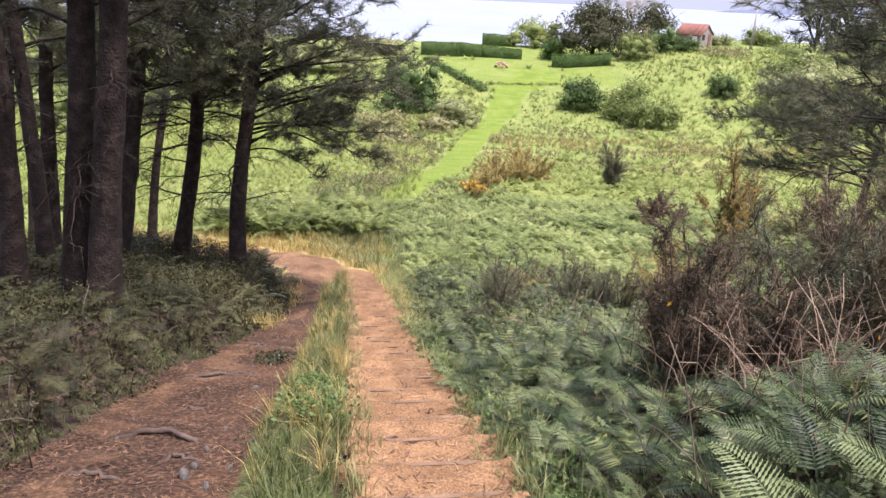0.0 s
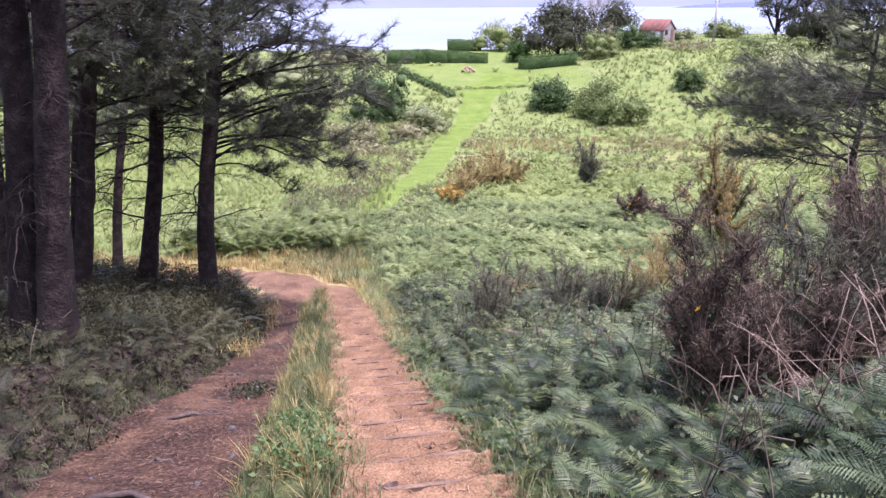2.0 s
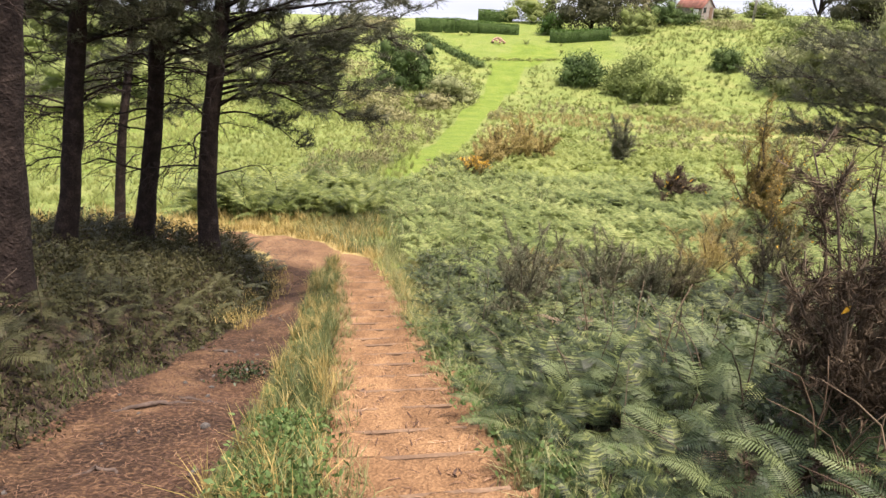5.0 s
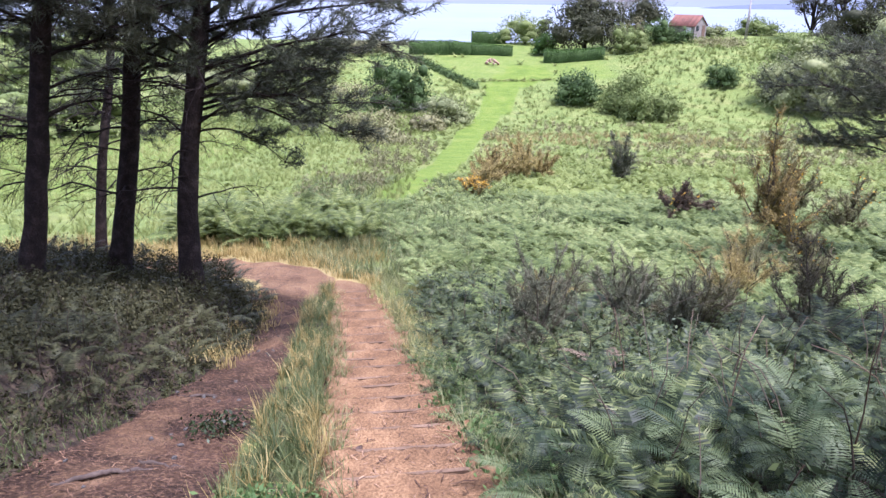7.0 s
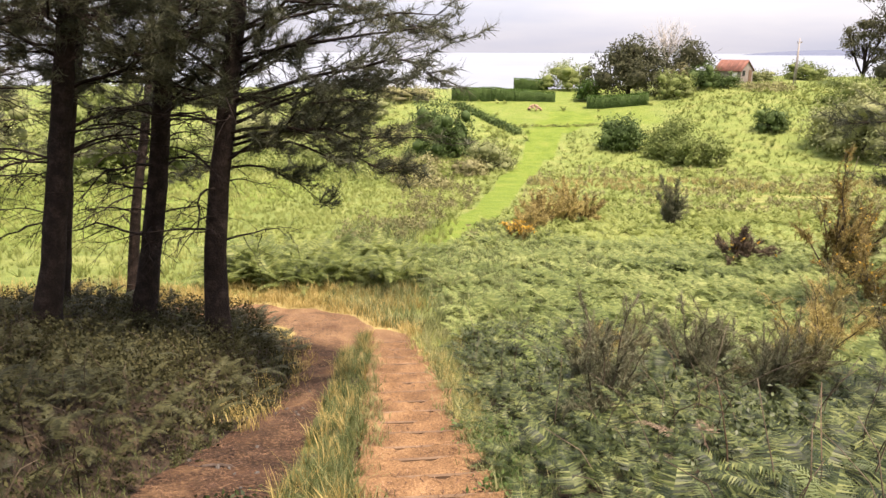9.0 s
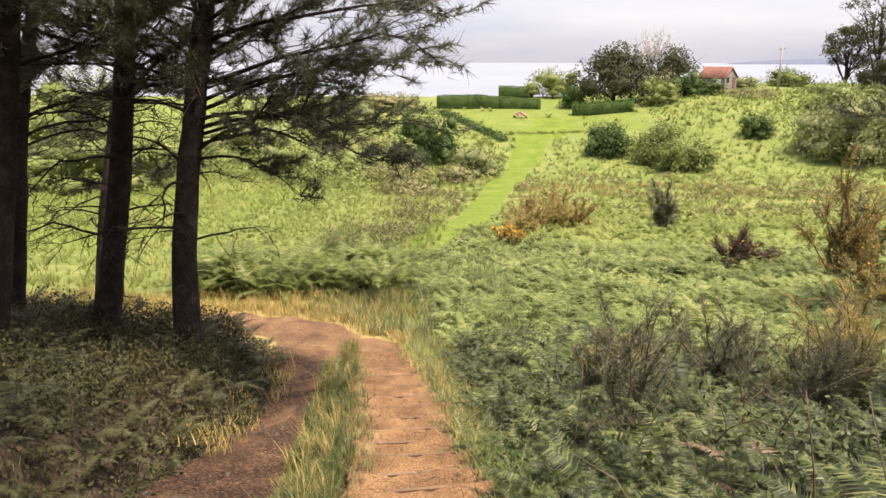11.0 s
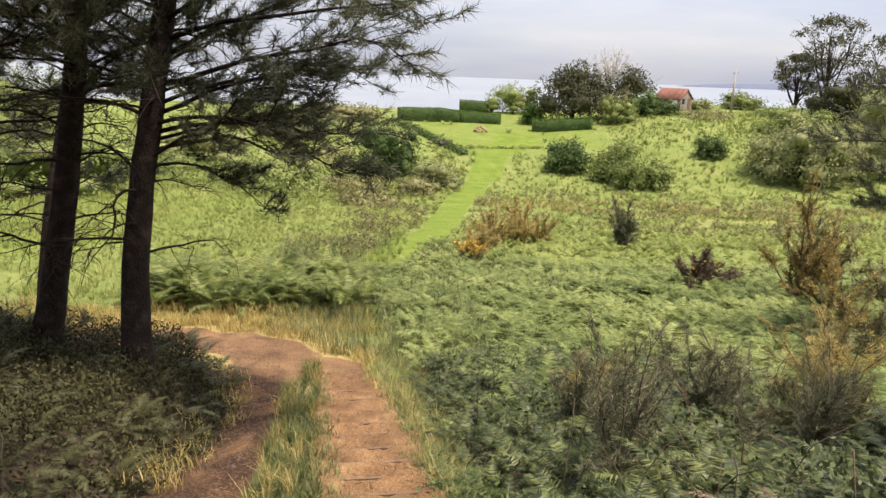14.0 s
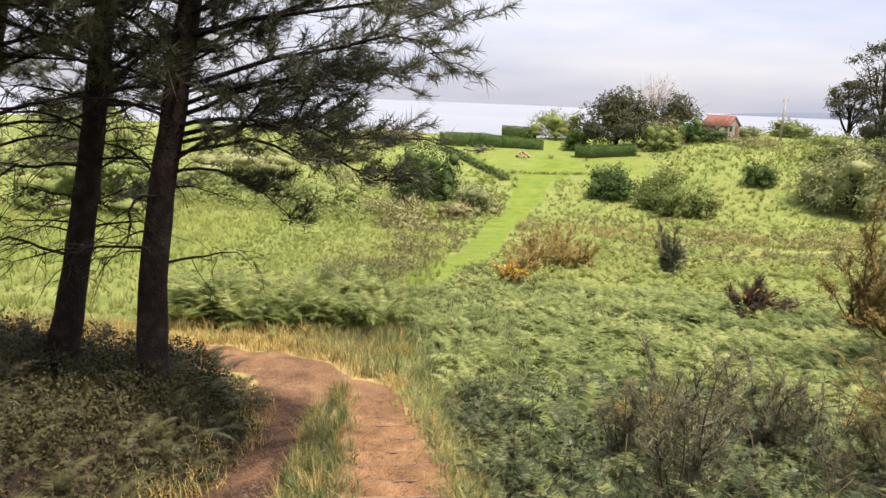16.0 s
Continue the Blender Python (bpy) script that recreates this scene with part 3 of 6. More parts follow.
FINE = [frond_template(25, 3, arch, w, i, 0.4 + 0.03 * (i % 3), a0) for i, (arch, w, a0) in enumerate(((1.75, 0.21, 0.1), (1.5, 0.23, 0.2), (1.95, 0.19, 0.05), (1.3, 0.22, 0.3), (1.6, 0.2, 0.0)))]
MIDDLE = [frond_template(27, 0, arch, w, 30 + i, 0.4, a0) for i, (arch, w, a0) in enumerate(((1.75, 0.21, 0.1), (1.5, 0.23, 0.2), (1.9, 0.2, 0.05), (1.35, 0.22, 0.3)))]
COARSE = [frond_template(12, 0, arch, 0.32, 20 + i, 0.2, a0) for i, (arch, a0) in enumerate(((1.3, 0.4), (1.0, 0.6), (1.6, 0.3)))]
TINY = [frond_template(4, 0, 1.2, 0.42, 40 + i, 0.12, 0.5) for i in range(3)]


def blade_template(seed, bend=0.5, width=0.012):
    v = np.array([(-width / 2, 0, 0), (width / 2, 0, 0), (-width * 0.4, bend * 0.25, 0.55), (width * 0.4, bend * 0.25, 0.55), (0, bend, 0.95)], np.float32)
    return v, np.array([(0, 1, 3), (0, 3, 2), (2, 3, 4)], np.int32)


def tuft_template(seed, n, length, width, spread, start=0.0):
    """Needles or blades fanning out about +z."""
    rng = np.random.default_rng(seed)
    v, f = [], []
    for i in range(n):
        a, t = rng.uniform(0, 2 * np.pi), rng.uniform(0.15, 1) * spread
        d = np.array([math.sin(t) * math.cos(a), math.sin(t) * math.sin(a), math.cos(t)])
        b = np.array([0, 0, rng.uniform(-start, 0.03)])
        w = np.cross(d, (0.3, 0.5, 0.8))
        w *= width / (np.linalg.norm(w) + 1e-9)
        k = len(v)
        v += [b - w, b + w, b + d * length * rng.uniform(0.75, 1.1)]
        f.append((k, k + 1, k + 2))
    return np.array(v, np.float32), np.array(f, np.int32)


def leaf_template(length=1.0, width=0.5):
    v = np.array([(0, 0, 0), (width / 2, 0, length * 0.45), (-width / 2, 0.0, length * 0.45), (0, 0.12 * length, length)], np.float32)
    return v, np.array([(0, 1, 2), (2, 1, 3)], np.int32)


NEEDLES = [tuft_template(60 + i, 15, 0.14, 0.004, 1.2, 0.14) for i in range(3)]
SPINES = [tuft_template(70 + i, 7, 0.075, 0.005, 1.2, 0.16) for i in range(3)]
FINE_SPINES = [tuft_template(75 + i, 11, 0.062, 0.0026, 1.2, 0.16) for i in range(3)]
LEAF = leaf_template()


# ---- pines ----
def bough(rng, start, direction, length, droop, dead, density=1.0):
    """One limb: its wood and its needles, as two soups."""
    wood, green = Soup(), Soup()
    d = np.array(direction, float)
    d /= np.linalg.norm(d)
    n = 9
    s = np.linspace(0, 1, n)
    wob = np.cumsum(rng.normal(0, 0.045 * length, (n, 3)), axis=0) * s[:, None]
    pts = start + d * (s * length)[:, None] + np.array([0, 0, 1]) * (0.1 * length * np.sin(s * 2.2) - droop * length * s ** 2.2)[:, None] + wob
    r = (0.005 + 0.0075 * length) * (1 - s) ** 0.8 + 0.003
    wood.add(*tube(pts, r, 5))
    side = np.cross(d, (0, 0, 1))
    twigs = int((6 if dead else 8) * length * (0.8 if dead else 1) * density) + 2
    at, way = [], []
    for i in range(twigs):
        q = rng.uniform(0.2 if dead else 0.25, 1)
        x = q * (n - 1)
        i0 = min(int(x), n - 2)
        p = pts[i0] + (pts[i0 + 1] - pts[i0]) * (x - i0)
        tw = d * rng.uniform(0.3, 1) + side * rng.choice([-1, 1]) * rng.uniform(0.3, 1) + np.array([0, 0, rng.uniform(-0.9 if dead else -0.5, 0.45)])
        tw /= np.linalg.norm(tw)
        tl = rng.uniform(0.3, 0.85) * (1.15 - 0.5 * q) * min(1.2, 0.5 + 0.25 * length)
        k = np.linspace(0, 1, 5)
        tp = p + tw * (k * tl)[:, None] + np.array([0, 0, 1]) * ((-0.25 if dead else 0.12) * tl * k ** 2)[:, None] + np.cumsum(rng.normal(0, 0.02, (5, 3)), axis=0)
        wood.add(*tube(tp, np.linspace(0.007, 0.0025, 5), 3))
        if dead:
            for _ in range(2):
                j = rng.integers(1, 4)
                e = tw + rng.normal(0, 0.6, 3)
                wood.add(*tube(np.array([tp[j], tp[j] + e * 0.12, tp[j] + e * 0.2 + (0, 0, -0.05)]), [0.004, 0.003, 0.002], 3))
            continue
        m = int(3 + 4 * tl)
        for j in range(m):
            w = rng.uniform(0.45, 1.0) * 4
            j0 = min(int(w), 3)
            at.append(tp[j0] + (tp[j0 + 1] - tp[j0]) * (w - j0))
            way.append(tw + rng.normal(0, 0.45, 3) + (0, 0, 0.25))
        at.append(tp[-1])
        way.append(tw)
    if at:
        at, way = np.array(at), np.array(way)
        pick = rng.integers(0, 3, len(at))
        rot = aimed(way, rng.uniform(0.85, 1.35, len(at)), rng)
        for k in range(3):
            green.scatter(NEEDLES[k], mats(rot[pick == k], at[pick == k]))
    return wood, green


def pine(label, x, y, r, lean, tall=10.5, seed=0, live_from=2.6, dead_n=9, live_n=15, reach=2.4, toward=(), bend=0.12, density=1.0, bow=0.0):
    """A pine with a furrowed trunk, bare lower branches and needled boughs above. toward: limbs given as (height, heading in degrees, length, droop)."""
    rng = np.random.default_rng(seed)
    z0 = float(on_ground(x, y))
    tree = tagged(new("pine_tree"), label, "tree", "pines on the slope")
    tree.location = (x, y, z0)
    s = np.linspace(0, 1, 36)
    hh = -0.35 + s * (tall + 0.35)
    px = lean[0] * np.clip(hh, -1, 6) + lean[0] * 0.4 * np.clip(hh - 6, 0, 20) + bend * np.sin(hh * 0.55 + seed) * smooth(0, 4, hh)
    px = px - bow * np.sin(math.pi * np.clip(hh, 0, 5.3) / 3.7)
    py = lean[1] * hh + 0.5 * bend * np.sin(hh * 0.7 + 2 * seed) * smooth(0, 4, hh)
    mid = np.stack([px, py, hh], -1)
    rad = r * (1 - 0.75 * np.clip(hh / tall, 0, 1)) * (1 + 0.4 * np.exp(-np.clip(hh, 0, 9) * 3.2))
    part("trunk", raw_mesh("trunk", *tube(mid, rad, 14, 0.06, rng)), M["bark"], tree)

    def on_trunk(h):
        return np.array([np.interp(h, hh, mid[:, k]) for k in range(3)])

    for i in range(dead_n):
        h, a = rng.uniform(1.3, live_from + 1.6), rng.uniform(0, 2 * np.pi)
        w, _ = bough(rng, on_trunk(h), (math.cos(a), math.sin(a), rng.uniform(-0.1, 0.35)), rng.uniform(0.6, 1.9) * (0.55 if y < 12 and x < 0 else 1), 0.25, True)
        part("bare_branch", w.mesh("bare_branch"), M["bark"], tree)
    limbs = [(h, radians(a), ln, dr, density * (0.5 if bow and h > 3.5 and abs(a) < 50 else 1)) for h, a, ln, dr in toward]
    for i in range(live_n):
        h = live_from + (tall - live_from - 0.3) * ((i + rng.uniform(0, 1)) / live_n)
        limbs.append((h, i * 2.4 + rng.uniform(-0.5, 0.5), reach * (1.1 - 0.75 * (h / tall) ** 2) * rng.uniform(0.75, 1.15), rng.uniform(0.05, 0.3), density * (0.25 if h > 6.3 else 1.25)))
    for h, a, ln, dr, de in limbs:
        w, g = bough(rng, on_trunk(h), (math.cos(a), math.sin(a), rng.uniform(0.05, 0.35)), ln, dr, False, de)
        b = part("branch", w.mesh("branch"), M["bark"], tree)
        if g.n:
            part("needles", g.mesh("needles"), M["needle"], b, "dark green pine needles", flat=True)
    return tree


DARK = "tall pine with dark furrowed bark and bare lower twigs"
pine("pine with dark trunk and long needled boughs beside the track", -2.06, 13.65, 0.165, (0.108, 0.02), 10, 1, 2.7, 16, 15, 2.5,
     ((3.4, -21, 3.1, 0.12), (3.9, -15, 2.9, 0.14), (3.0, -30, 2.5, 0.2), (2.7, -5, 2.2, 0.3), (3.7, 5, 2.8, 0.2), (3.2, 15, 2.4, 0.25), (4.3, -25, 2.1, 0.25), (4.3, 10, 2.2, 0.25), (4.9, -10, 1.7, 0.3), (2.5, 0, 1.6, 0.35), (4.1, -40, 2.4, 0.2), (3.4, 160, 2.0, 0.25), (4.6, -80, 2.0, 0.2), (4.2, 130, 2.2, 0.2), (5.0, 170, 2.3, 0.2), (4.7, -60, 2.4, 0.1), (4.5, -110, 2.2, 0.1), (4.8, 180, 2.5, 0.1), (4.4, 210, 2.3, 0.1), (2.9, -12, 2.7, 0.1), (2.6, -28, 2.3, 0.12), (3.1, 4, 2.6, 0.12)), 0.1, 1.15, 0.15)
pine(DARK, -3.34, 14.4, 0.16, (0.205, 0.0), 10.5, 2, 2.8, 14, 14, 2.4, ((3.4, -10, 2.4, 0.25), (4.0, 60, 2.4, 0.25), (3.0, 120, 2.2, 0.3), (5.2, -50, 2.4, 0.2), (3.7, 220, 2.3, 0.25), (3.2, 20, 2.5, 0.25), (3.6, 200, 2.6, 0.25), (3.0, -60, 2.2, 0.3), (4.2, 80, 2.4, 0.2), (4.6, -20, 2.6, 0.15), (4.4, 180, 2.6, 0.2), (3.8, -100, 2.2, 0.2), (5.0, 40, 2.5, 0.1), (4.3, -70, 2.6, 0.1), (4.5, -110, 2.4, 0.1), (4.6, 20, 2.6, 0.1), (4.7, -30, 2.7, 0.1), (4.4, -140, 2.5, 0.1), (4.9, 200, 2.6, 0.1)), 0.12, 1.2)
pine(DARK, -4.08, 13.0, 0.15, (0.225, 0.0), 10, 3, 3.0, 10, 14, 2.3, ((3.4, 190, 2.5, 0.25), (4.0, 40, 2.3, 0.2), (4.4, -40, 2.4, 0.2), (4.8, 150, 2.4, 0.2), (3.6, -80, 2.0, 0.2)), 0.12, 1.3)
pine(DARK, -4.85, 15.2, 0.12, (0.2, 0.0), 9.5, 4, 2.8, 10, 13, 2.2)
pine("slender pine with a thin dark trunk", -5.25, 19.6, 0.125, (0.15, 0.0), 9.5, 5, 2.6, 10, 14, 2.2)
pine("thick dark pine trunk standing beside its twin", -2.86, 8.35, 0.185, (0.118, 0.0), 11, 6, 3.4, 7, 16, 2.4, ((3.3, 30, 2.0, 0.2), (3.5, 100, 2.4, 0.25)), 0.06)
pine("thick dark pine trunk standing beside its twin", -3.3, 8.75, 0.185, (0.125, 0.0), 11, 7, 3.4, 7, 15, 2.4, ((3.4, 150, 2.2, 0.2), (3.6, 60, 2.2, 0.25)), 0.06)
pine(DARK, -3.93, 8.6, 0.135, (0.082, 0.0), 10.5, 8, 3.2, 9, 13, 2.3)
pine(DARK, -4.42, 10.8, 0.12, (0.042, 0.0), 10, 9, 3.2, 9, 13, 2.2)
pine("pale grey pine trunk deep among the others", -5.2, 13.0, 0.14, (0.125, 0.0), 10, 10, 2.8, 9, 13, 2.3)
for i, (x, y, r) in enumerate(((-6.4, 11.6, 0.14), (-6.9, 15.4, 0.15), (-7.8, 18.5, 0.14), (-8.6, 13.2, 0.16), (-5.9, 6.6, 0.16), (-4.6, 2.6, 0.16), (-9.5, 20.5, 0.15))):
    pine(DARK, x, y, r, (0.08, 0.0), 10, 30 + i, 2.6 if y > 8 else 3.6, 8 if y > 8 else 2, 12, 2.4, (), 0.1, 0.45)
RIGHT = "pine at the edge of the slope with bare grey lower boughs"
pine(RIGHT, 14.4, 17.9, 0.13, (0.02, 0), 6.2, 11, 2.4, 8, 7, 1.8, ((2.4, 182, 3.0, 0.05), (2.7, 176, 3.6, 0.0), (3.0, 186, 3.9, 0.05), (3.3, 180, 4.0, 0.08), (3.6, 172, 3.9, 0.05), (3.8, 188, 3.9, 0.1), (4.2, 180, 3.6, 0.1), (3.4, 200, 3.4, 0.05), (4.0, 205, 3.2, 0.1), (2.6, 165, 3.0, 0.05), (4.4, 170, 3.0, 0.1)), 0.1, 1.5)
pine(RIGHT, 7.7, 8.4, 0.14, (0.05, 0), 10, 12, 3.9, 26, 13, 2.3, ((2.3, 195, 2.3, 0.0), (2.7, 172, 2.1, 0.05), (2.9, 205, 2.7, 0.0), (3.2, 190, 2.6, 0.05), (3.5, 168, 2.1, 0.05), (3.7, 200, 2.8, 0.1), (4.0, 182, 2.8, 0.1), (4.3, 215, 2.6, 0.1), (4.5, 172, 2.6, 0.2), (2.5, 225, 2.2, 0.05), (3.4, 225, 2.5, 0.05)), 0.1, 0.9)
# Unseen pines, invented behind and beside the camera path; their crowns add shade.
for i, (x, y) in enumerate(((-3.4, -3.5), (5.5, -4.5), (-6.5, -1.0), (-3.3, 2.3), (-3.9, 5.0))):
    pine(DARK, x, y, 0.17, (0.03, 0.0), 10.5, 50 + i, 4.8, 1, 20, 2.9, (), 0.1, 0.8)


# ---- bracken ----
def fern_kit(name, mat, fronds):
    kit = []
    for i, (v, f) in enumerate(fronds):
        me = raw_mesh(name, v, f)
        me.materials.append(mat)
        kit.append(me)
    return kit


KIT_R, KIT_Y = fern_kit("frond", M["fern"], FINE), fern_kit("frond", M["fern_bright"], FINE)
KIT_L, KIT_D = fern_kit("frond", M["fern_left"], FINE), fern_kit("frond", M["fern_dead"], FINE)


def fern(rng, kit, x, y, size, label, group, count=(4, 7), tilt=(-0.05, 0.6)):
    plant = tagged(new("fern"), label, "fern", group)
    plant.location = (x, y, float(on_ground(x, y)) - 0.02)
    n = rng.integers(*count)
    a0 = rng.uniform(0, 6.28)
    for i in range(n):
        fr = new("frond", kit[rng.integers(len(kit))])
        fr.parent = plant
        k = size * rng.uniform(0.75, 1.2)
        fr.matrix_local = Matrix.LocRotScale((rng.normal(0, 0.04), rng.normal(0, 0.04), 0), Euler((rng.normal(0, 0.12), rng.uniform(*tilt), a0 + i * 6.283 / n + rng.normal(0, 0.35))), (k, k * rng.uniform(0.85, 1.2), k))
    return plant


def joined_ferns(rng, spots, sizes, mat, label, count=(4, 7), tilt=(-0.05, 0.6)):
    """Ferns too many to count, in one mesh."""
    s = Soup()
    for (x, y), size in zip(spots, sizes):
        n = rng.integers(*count)
        a0 = rng.uniform(0, 6.28)
        for i in range(n):
            k = size * rng.uniform(0.75, 1.2)
            m = Matrix.LocRotScale((x + rng.normal(0, 0.04), y + rng.normal(0, 0.04), float(on_ground(x, y)) - 0.02), Euler((rng.normal(0, 0.12), rng.uniform(*tilt), a0 + i * 6.283 / n + rng.normal(0, 0.35))), (k, k * rng.uniform(0.85, 1.2), k))
            s.scatter(MIDDLE[rng.integers(len(MIDDLE))], np.array(m)[None])
    tagged(part("bracken", s.mesh("bracken"), mat, flat=True), label, "bracken", kind="stuff")


def spread(rng, n, x0, x1, y0, y1, gap):
    out = []
    for _ in range(n * 12):
        p = (rng.uniform(x0, x1), rng.uniform(y0, y1))
        if all((p[0] - q[0]) ** 2 + (p[1] - q[1]) ** 2 > gap * gap for q in out):
            out.append(p)
            if len(out) == n:
                break
    return out


def build_ferns():
    rng = np.random.default_rng(21)
    far_r, size_r, far_l, size_l = [], [], [], []
    near = near_l = 0
    for x, y in spread(rng, 1450, 1.14, 6.2, 1.0, 16.2, 0.155):
        edge = float(smooth(1.1, 1.9, x + 0.12 * math.sin(y * 2.3)))
        if y > 11.5 and x < 1.15 + 0.1 * (y - 11.5):
            continue
        in_gorse = math.hypot((x - 3.5) / 1.3, (y - 4.9) / 0.8) < 1
        if in_gorse and rng.uniform() < 0.75:
            continue
        size = (0.29 + 0.19 * edge) * rng.uniform(0.6, 1.4) * (1 - 0.12 * float(smooth(8, 12, y))) * (1 + 0.25 * math.sin(1.9 * x + 1.1 * math.sin(1.3 * y)) * math.sin(1.7 * y))
        if y > 7.0 or x > 3.6 or near >= 205:
            far_r.append((x, y))
            size_r.append(size)
            continue
        near += 1
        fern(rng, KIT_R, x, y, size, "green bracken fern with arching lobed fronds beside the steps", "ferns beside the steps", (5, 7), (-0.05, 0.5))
    for x, y, size in ((2.55, 3.0, 0.5), (2.8, 3.4, 0.55), (2.45, 3.6, 0.45)):
        fern(rng, KIT_Y, x, y, size, "tall yellow-green bracken fern arching towards the steps", "ferns beside the steps", (6, 9), (-0.1, 0.5))
    for x, y in spread(rng, 520, -5.2, -1.1, 1.5, 16.4, 0.22):
        if x > track_left(y) - 0.12:
            continue
        if y > 8.5 or x < -3.4 or near_l >= 85:
            far_l.append((x, y))
            size_l.append(rng.uniform(0.32, 0.6))
            continue
        near_l += 1
        fern(rng, KIT_L, x, y, rng.uniform(0.35, 0.62) * (0.75 + 0.25 * float(smooth(0.1, 0.6, track_left(y) - x))), "green bracken fern under the pines, its shade put into the colour", "ferns under the pines", (4, 7), (0.0, 0.6))
    for x, y in ((2.6, 4.3), (3.0, 4.2), (3.3, 4.4), (2.3, 4.7), (2.8, 3.8), (3.7, 4.3), (2.5, 8.4), (1.9, 7.6), (-2.7, 8.0), (-2.35, 5.0), (3.5, 3.6), (-2.8, 6.1)):
        fern(rng, KIT_D, x, y, rng.uniform(0.4, 0.6) if x > 0 else 0.4, "dead rust-brown bracken with curled fronds", "dead ferns", (4, 7), (0.2, 0.9))
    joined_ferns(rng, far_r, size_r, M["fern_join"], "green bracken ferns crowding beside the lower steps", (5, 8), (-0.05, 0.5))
    joined_ferns(rng, far_l, size_l, M["fern_left_join"], "green bracken ferns among the pine trunks, their shade put into the colour", (4, 7), (0.0, 0.6))
    # the bracken beyond, too dense to count
    far = Soup()
    ros = [rosette(COARSE, 80 + i) for i in range(4)]
    x, y = rng.uniform(1.2, 24, 7600), rng.uniform(9, 31, 7600)
    keep = ((x > 5.4) | (y > 12 + 4 * rng.uniform(0, 1, 7600))) & (soil_cover(x, y) < 0.05) & (mown_cover(x, y) < 0.2) & (x > 1.15 + 0.1 * np.clip(y - 11.5, 0, 6))
    x, y = np.concatenate([x[keep][:3800], rng.uniform(6.0, 10, 380)]), np.concatenate([y[keep][:3800], rng.uniform(-1, 11, 380)])
    place = np.stack([x, y, on_ground(x, y) - 0.03], -1)
    rot = turns(rng, len(x), 0.15, (0.45, 0.8)) * (1.0 + 0.35 * np.sin(x * 1.7 + 1.2 * np.sin(y * 0.9)) * np.sin(y * 1.3 + np.sin(x * 1.1)))[:, None, None]
    pick = rng.integers(0, 4, len(x))
    for k in range(4):
        far.scatter(ros[k], mats(rot[pick == k], place[pick == k]))
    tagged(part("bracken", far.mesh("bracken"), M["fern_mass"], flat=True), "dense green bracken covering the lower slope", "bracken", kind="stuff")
    far = Soup()
    tall = [rosette(MIDDLE, 84 + i, (0.4, 1.0), (0.8, 1.2)) for i in range(4)]
    x, y = rng.uniform(-4.8, 1.8, 620), rng.uniform(20.5, 27.5, 620)
    keep = np.hypot((x + 1.4) / 3.0, (y - 23.4) / 2.6) < 1 + 0.2 * np.sin(x * 3)
    x, y = x[keep], y[keep]
    rot = turns(rng, len(x), 0.15, (0.75, 1.35)) * (1.0 + 0.25 * np.sin(x * 2.3) * np.sin(y * 1.9))[:, None, None]
    pick = rng.integers(0, 4, len(x))
    place = np.stack([x, y, on_ground(x, y) - 0.03], -1)
    for k in range(4):
        far.scatter(tall[k], mats(rot[pick == k], place[pick == k]))
    tagged(part("bracken", far.mesh("bracken"), M["fern_bank"], flat=True), "thick bank of bracken beyond the turn of the track", "bracken", kind="stuff")
    # field
    field = Soup()
    ros = [rosette(TINY, 90 + i, (0.3, 0.9), (0.8, 1.2)) for i in range(4)]
    n = 12500
    u = 24 + 96 * rng.uniform(0, 1, n) ** 1.3
    v = rng.uniform(-1, 1, n) * (8 + 0.6 * u) + 0.05 * u
    x, y = v * C9 + u * S9, u * C9 - v * S9
    patch = np.sin(x * 0.33 + 1.3 * np.sin(y * 0.21)) * np.sin(y * 0.27 + np.sin(x * 0.4))
    keep = (soil_cover(x, y) < 0.05) & (mown_cover(x, y) < 0.3 + 0.3 * rng.uniform(0, 1, n)) & (patch > -0.85) & ((x > 22) | (y > 29)) & ((mown_cover(x, y) < 0.2) | (rng.uniform(0, 1, n) < 0.3))
    keep = keep & ((u < 56) | (v < 2) | (rng.uniform(0, 1, n) < 0.25))
    x, y, u = x[keep], y[keep], u[keep]
    place = np.stack([x, y, on_ground(x, y) - 0.05], -1)
    rot = turns(rng, len(x), 0.25, (0.45, 0.9)) * ((0.5 + 0.0062 * u) * (1 - 0.45 * smooth(0, 6, -x + 0.16 * y)))[:, None, None]
    pick = rng.integers(0, 4, len(x))
    for k in range(4):
        field.scatter(ros[k], mats(rot[pick == k], place[pick == k]))
    tagged(part("field_bracken", field.mesh("field_bracken"), M["fern_field"], flat=True), "bright green bracken and grass over the valley field", "bracken", kind="stuff")


build_ferns()


# ---- grass and low growth ----
def grass_patch(name, label, mat, x, y, hgt, seed, wide=0.0065, lean=0.35):
    rng = np.random.default_rng(seed)
    s = Soup()
    n = len(x)
    place = np.stack([x, y, on_ground(x, y) - 0.01], -1)
    rot = turns(rng, n, lean, (1, 1))
    rot[:, :, 2] *= hgt[:, None]
    rot[:, :, 1] *= hgt[:, None]
    for k, b in enumerate((0.15, 0.45, 0.8)):
        m = rng.integers(0, 3, n) == k
        s.scatter(blade_template(k, b, wide), mats(rot[m], place[m]))
    return tagged(part(name, s.mesh(name), mat, flat=True), label, "grass", kind="stuff")


def clumped(rng, n, x0, x1, y0, y1, per=14, r=0.07):
    cx, cy = rng.uniform(x0, x1, n // per + 1), rng.uniform(y0, y1, n // per + 1)
    return np.repeat(cx, per) + rng.normal(0, r, per * len(cx)), np.repeat(cy, per) + rng.normal(0, r, per * len(cy))


